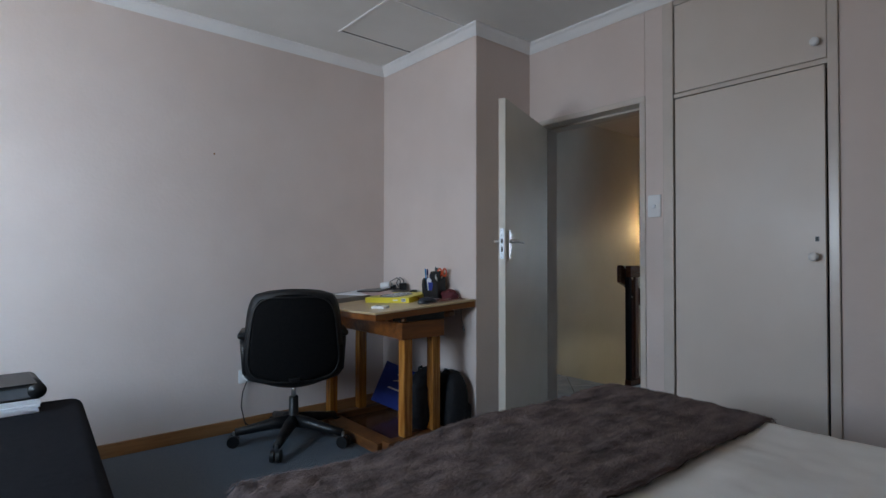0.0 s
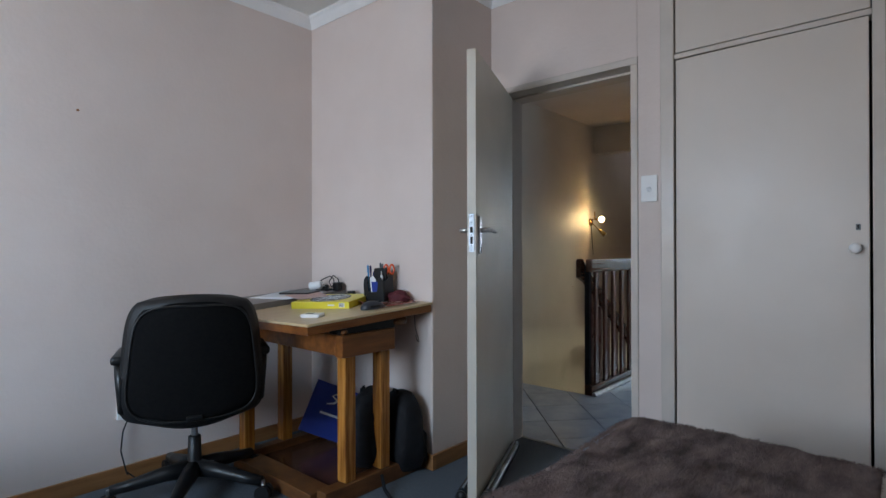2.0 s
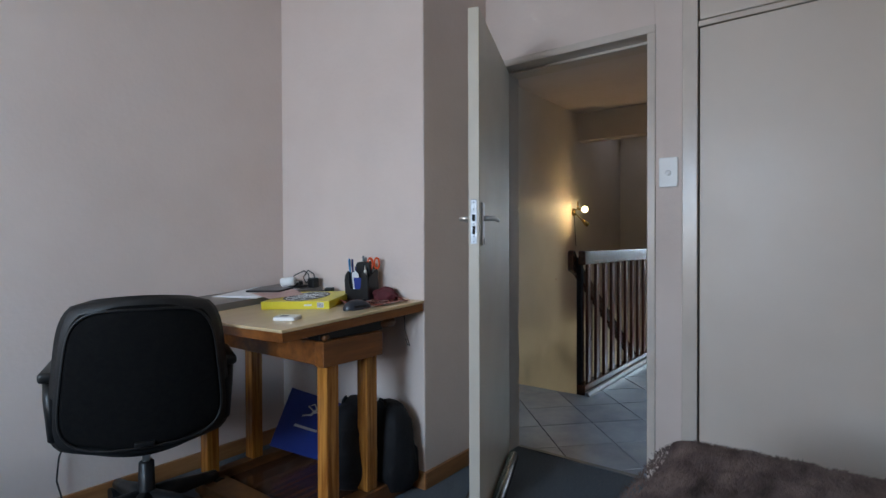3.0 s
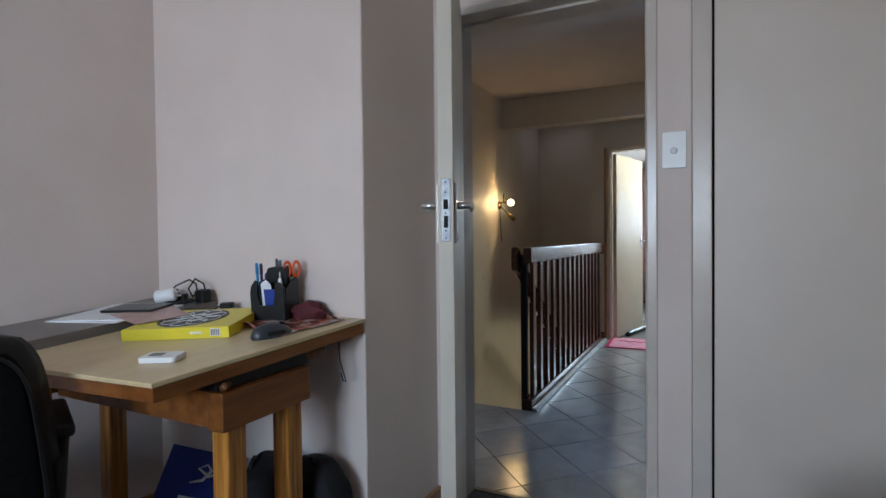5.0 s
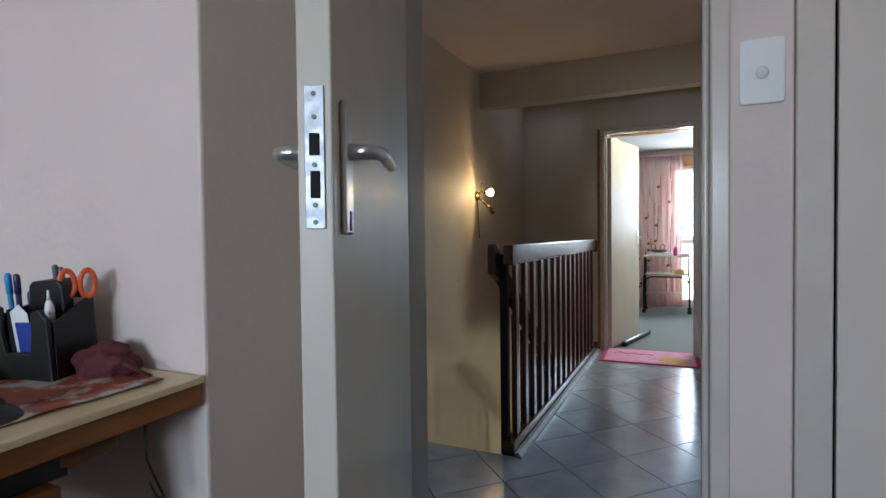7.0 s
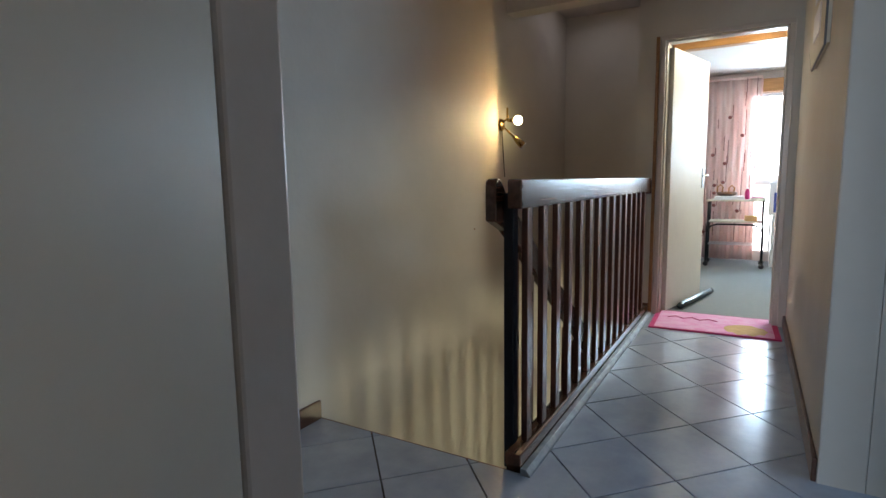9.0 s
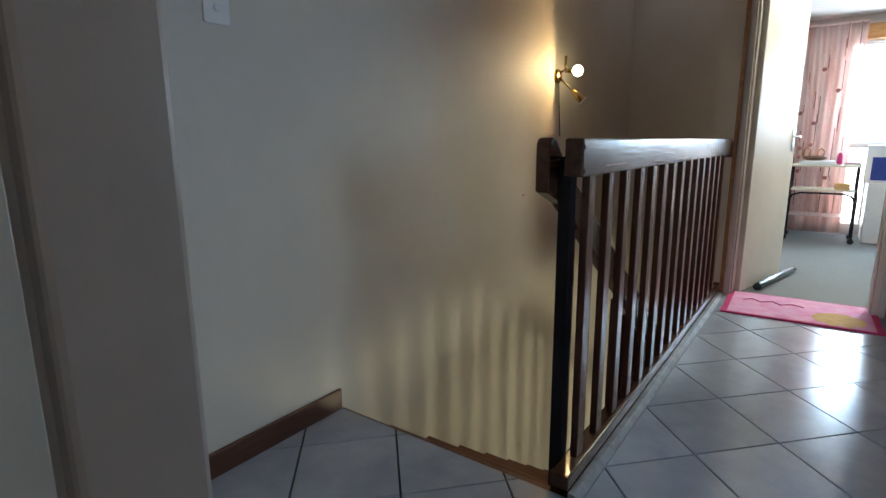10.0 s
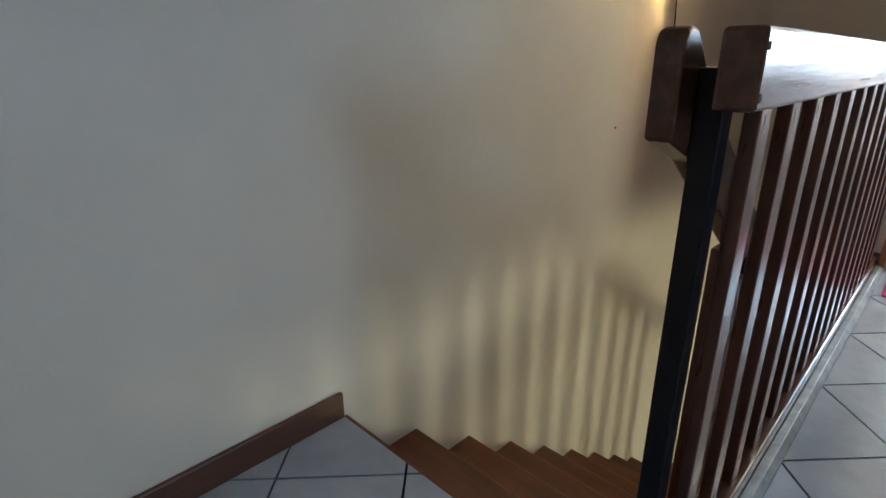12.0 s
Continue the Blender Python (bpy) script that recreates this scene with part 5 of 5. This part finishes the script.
for i in range(3):
    dr = part("drawer", box(-0.216, -0.201, -0.275, 0.195, 0.03 + 0.19 * i, 0.21 + 0.19 * i, 0.003), M_WHITE, cb)
    part("handle", box(-0.23, -0.217, -0.06, 0.06, 0.11 + 0.19 * i, 0.13 + 0.19 * i, 0.003), M_BLACK, dr)
bo = thing("picture_block", pose(10.12, 1.83, 0.60), "blue and white picture box on drawers", "picture")
part("frame", box(-0.05, 0.05, -0.16, 0.21, 0, 0.38, 0.006), M_WHITE, bo)
part("picture", box(-0.054, -0.0495, -0.13, 0.16, 0.03, 0.26), M_BLUE, bo, "blue printed picture")

# ---- bedroom window, behind the walk ----
wb = new("window_bedroom")
tagged(wb, "white steel casement window of the bedroom", "window", "", "structure")
for a in ((1.0, 1.04), (1.98, 2.02), (2.96, 3.0)):
    part("mullion", box(ROOM_W - 0.10, ROOM_W - 0.06, a[0], a[1], 0.85, 2.05, 0.004), M_WHITE, wb)
for z in (0.85, 2.015):
    part("rail", box(ROOM_W - 0.10, ROOM_W - 0.06, 1.04, 2.96, z, z + 0.035, 0.004), M_WHITE, wb)
wh = new("window_hall")
tagged(wh, "white steel casement window of the hall", "window", "", "structure")
for a in ((3.5, 3.54), (4.13, 4.17), (4.76, 4.80)):
    part("mullion", box(a[0], a[1], -1.07, -1.03, 0.90, 2.10, 0.004), M_WHITE, wh)
for z in (0.90, 2.065):
    part("rail", box(3.54, 4.76, -1.07, -1.03, z, z + 0.035, 0.004), M_WHITE, wh)
gr = structure("ground", box(-150, 150, -150, 150, -3.1, -3.0), mat("dry_lawn", (0.06, 0.08, 0.03), (0.11, 0.11, 0.05), 3, 0.95, bump=0.3), "dry lawn outside", "ground")

# ---- floor tiles, laid diagonally ----
NX, NY, HX, HY = 4.727, 2.383, 0.2437, 0.2265


def clip(poly, axis, limit, keep_less):
    out = []
    for a, b in zip(poly, poly[1:] + poly[:1]):
        ia, ib = (a[axis] <= limit) == keep_less, (b[axis] <= limit) == keep_less
        if ia:
            out.append(a)
        if ia != ib:
            t = (limit - a[axis]) / (b[axis] - a[axis])
            out.append((a[0] + (b[0] - a[0]) * t, a[1] + (b[1] - a[1]) * t))
    return out


AREAS = ((3.41, 4.512, 2.831, 4.0), (3.41, FAR_X1 - 0.02, PASS_Y, 2.831), (3.41, 4.94, -1.0, PASS_Y))
for i in range(-8, 14):
    for j in range(-16, 9):
        if (i + j) % 2 == 0:
            continue
        cx, cy = NX + i * HX, NY + j * HY
        k = 1 - 0.0034 / 0.165
        diamond = [(HX * k, 0), (0, HY * k), (-HX * k, 0), (0, -HY * k)]
        own, full = None, False
        for x0, x1, y0, y1 in AREAS:
            p = [(cx + a, cy + b) for a, b in diamond]
            for axis, limit, less in ((0, x0, False), (0, x1, True), (1, y0, False), (1, y1, True)):
                p = clip(p, axis, limit, less) if len(p) > 2 else p
            if len(p) < 3:
                continue
            area = abs(sum(a[0] * b[1] - b[0] * a[1] for a, b in zip(p, p[1:] + p[:1]))) / 2
            if area < 0.0004:
                continue
            own = prism([(a - cx, b - cy) for a, b in p], -0.008, 0.0, bm=own)
        if own is None:
            continue
        bmesh.ops.remove_doubles(own, verts=own.verts[:], dist=0.0004)
        tile = part("tile", own, M_TILE, FLOOR_HALL)
        tile.location = (cx, cy, 0.0005 * noise.noise(Vector((i * 1.7, j * 2.3, 0))))
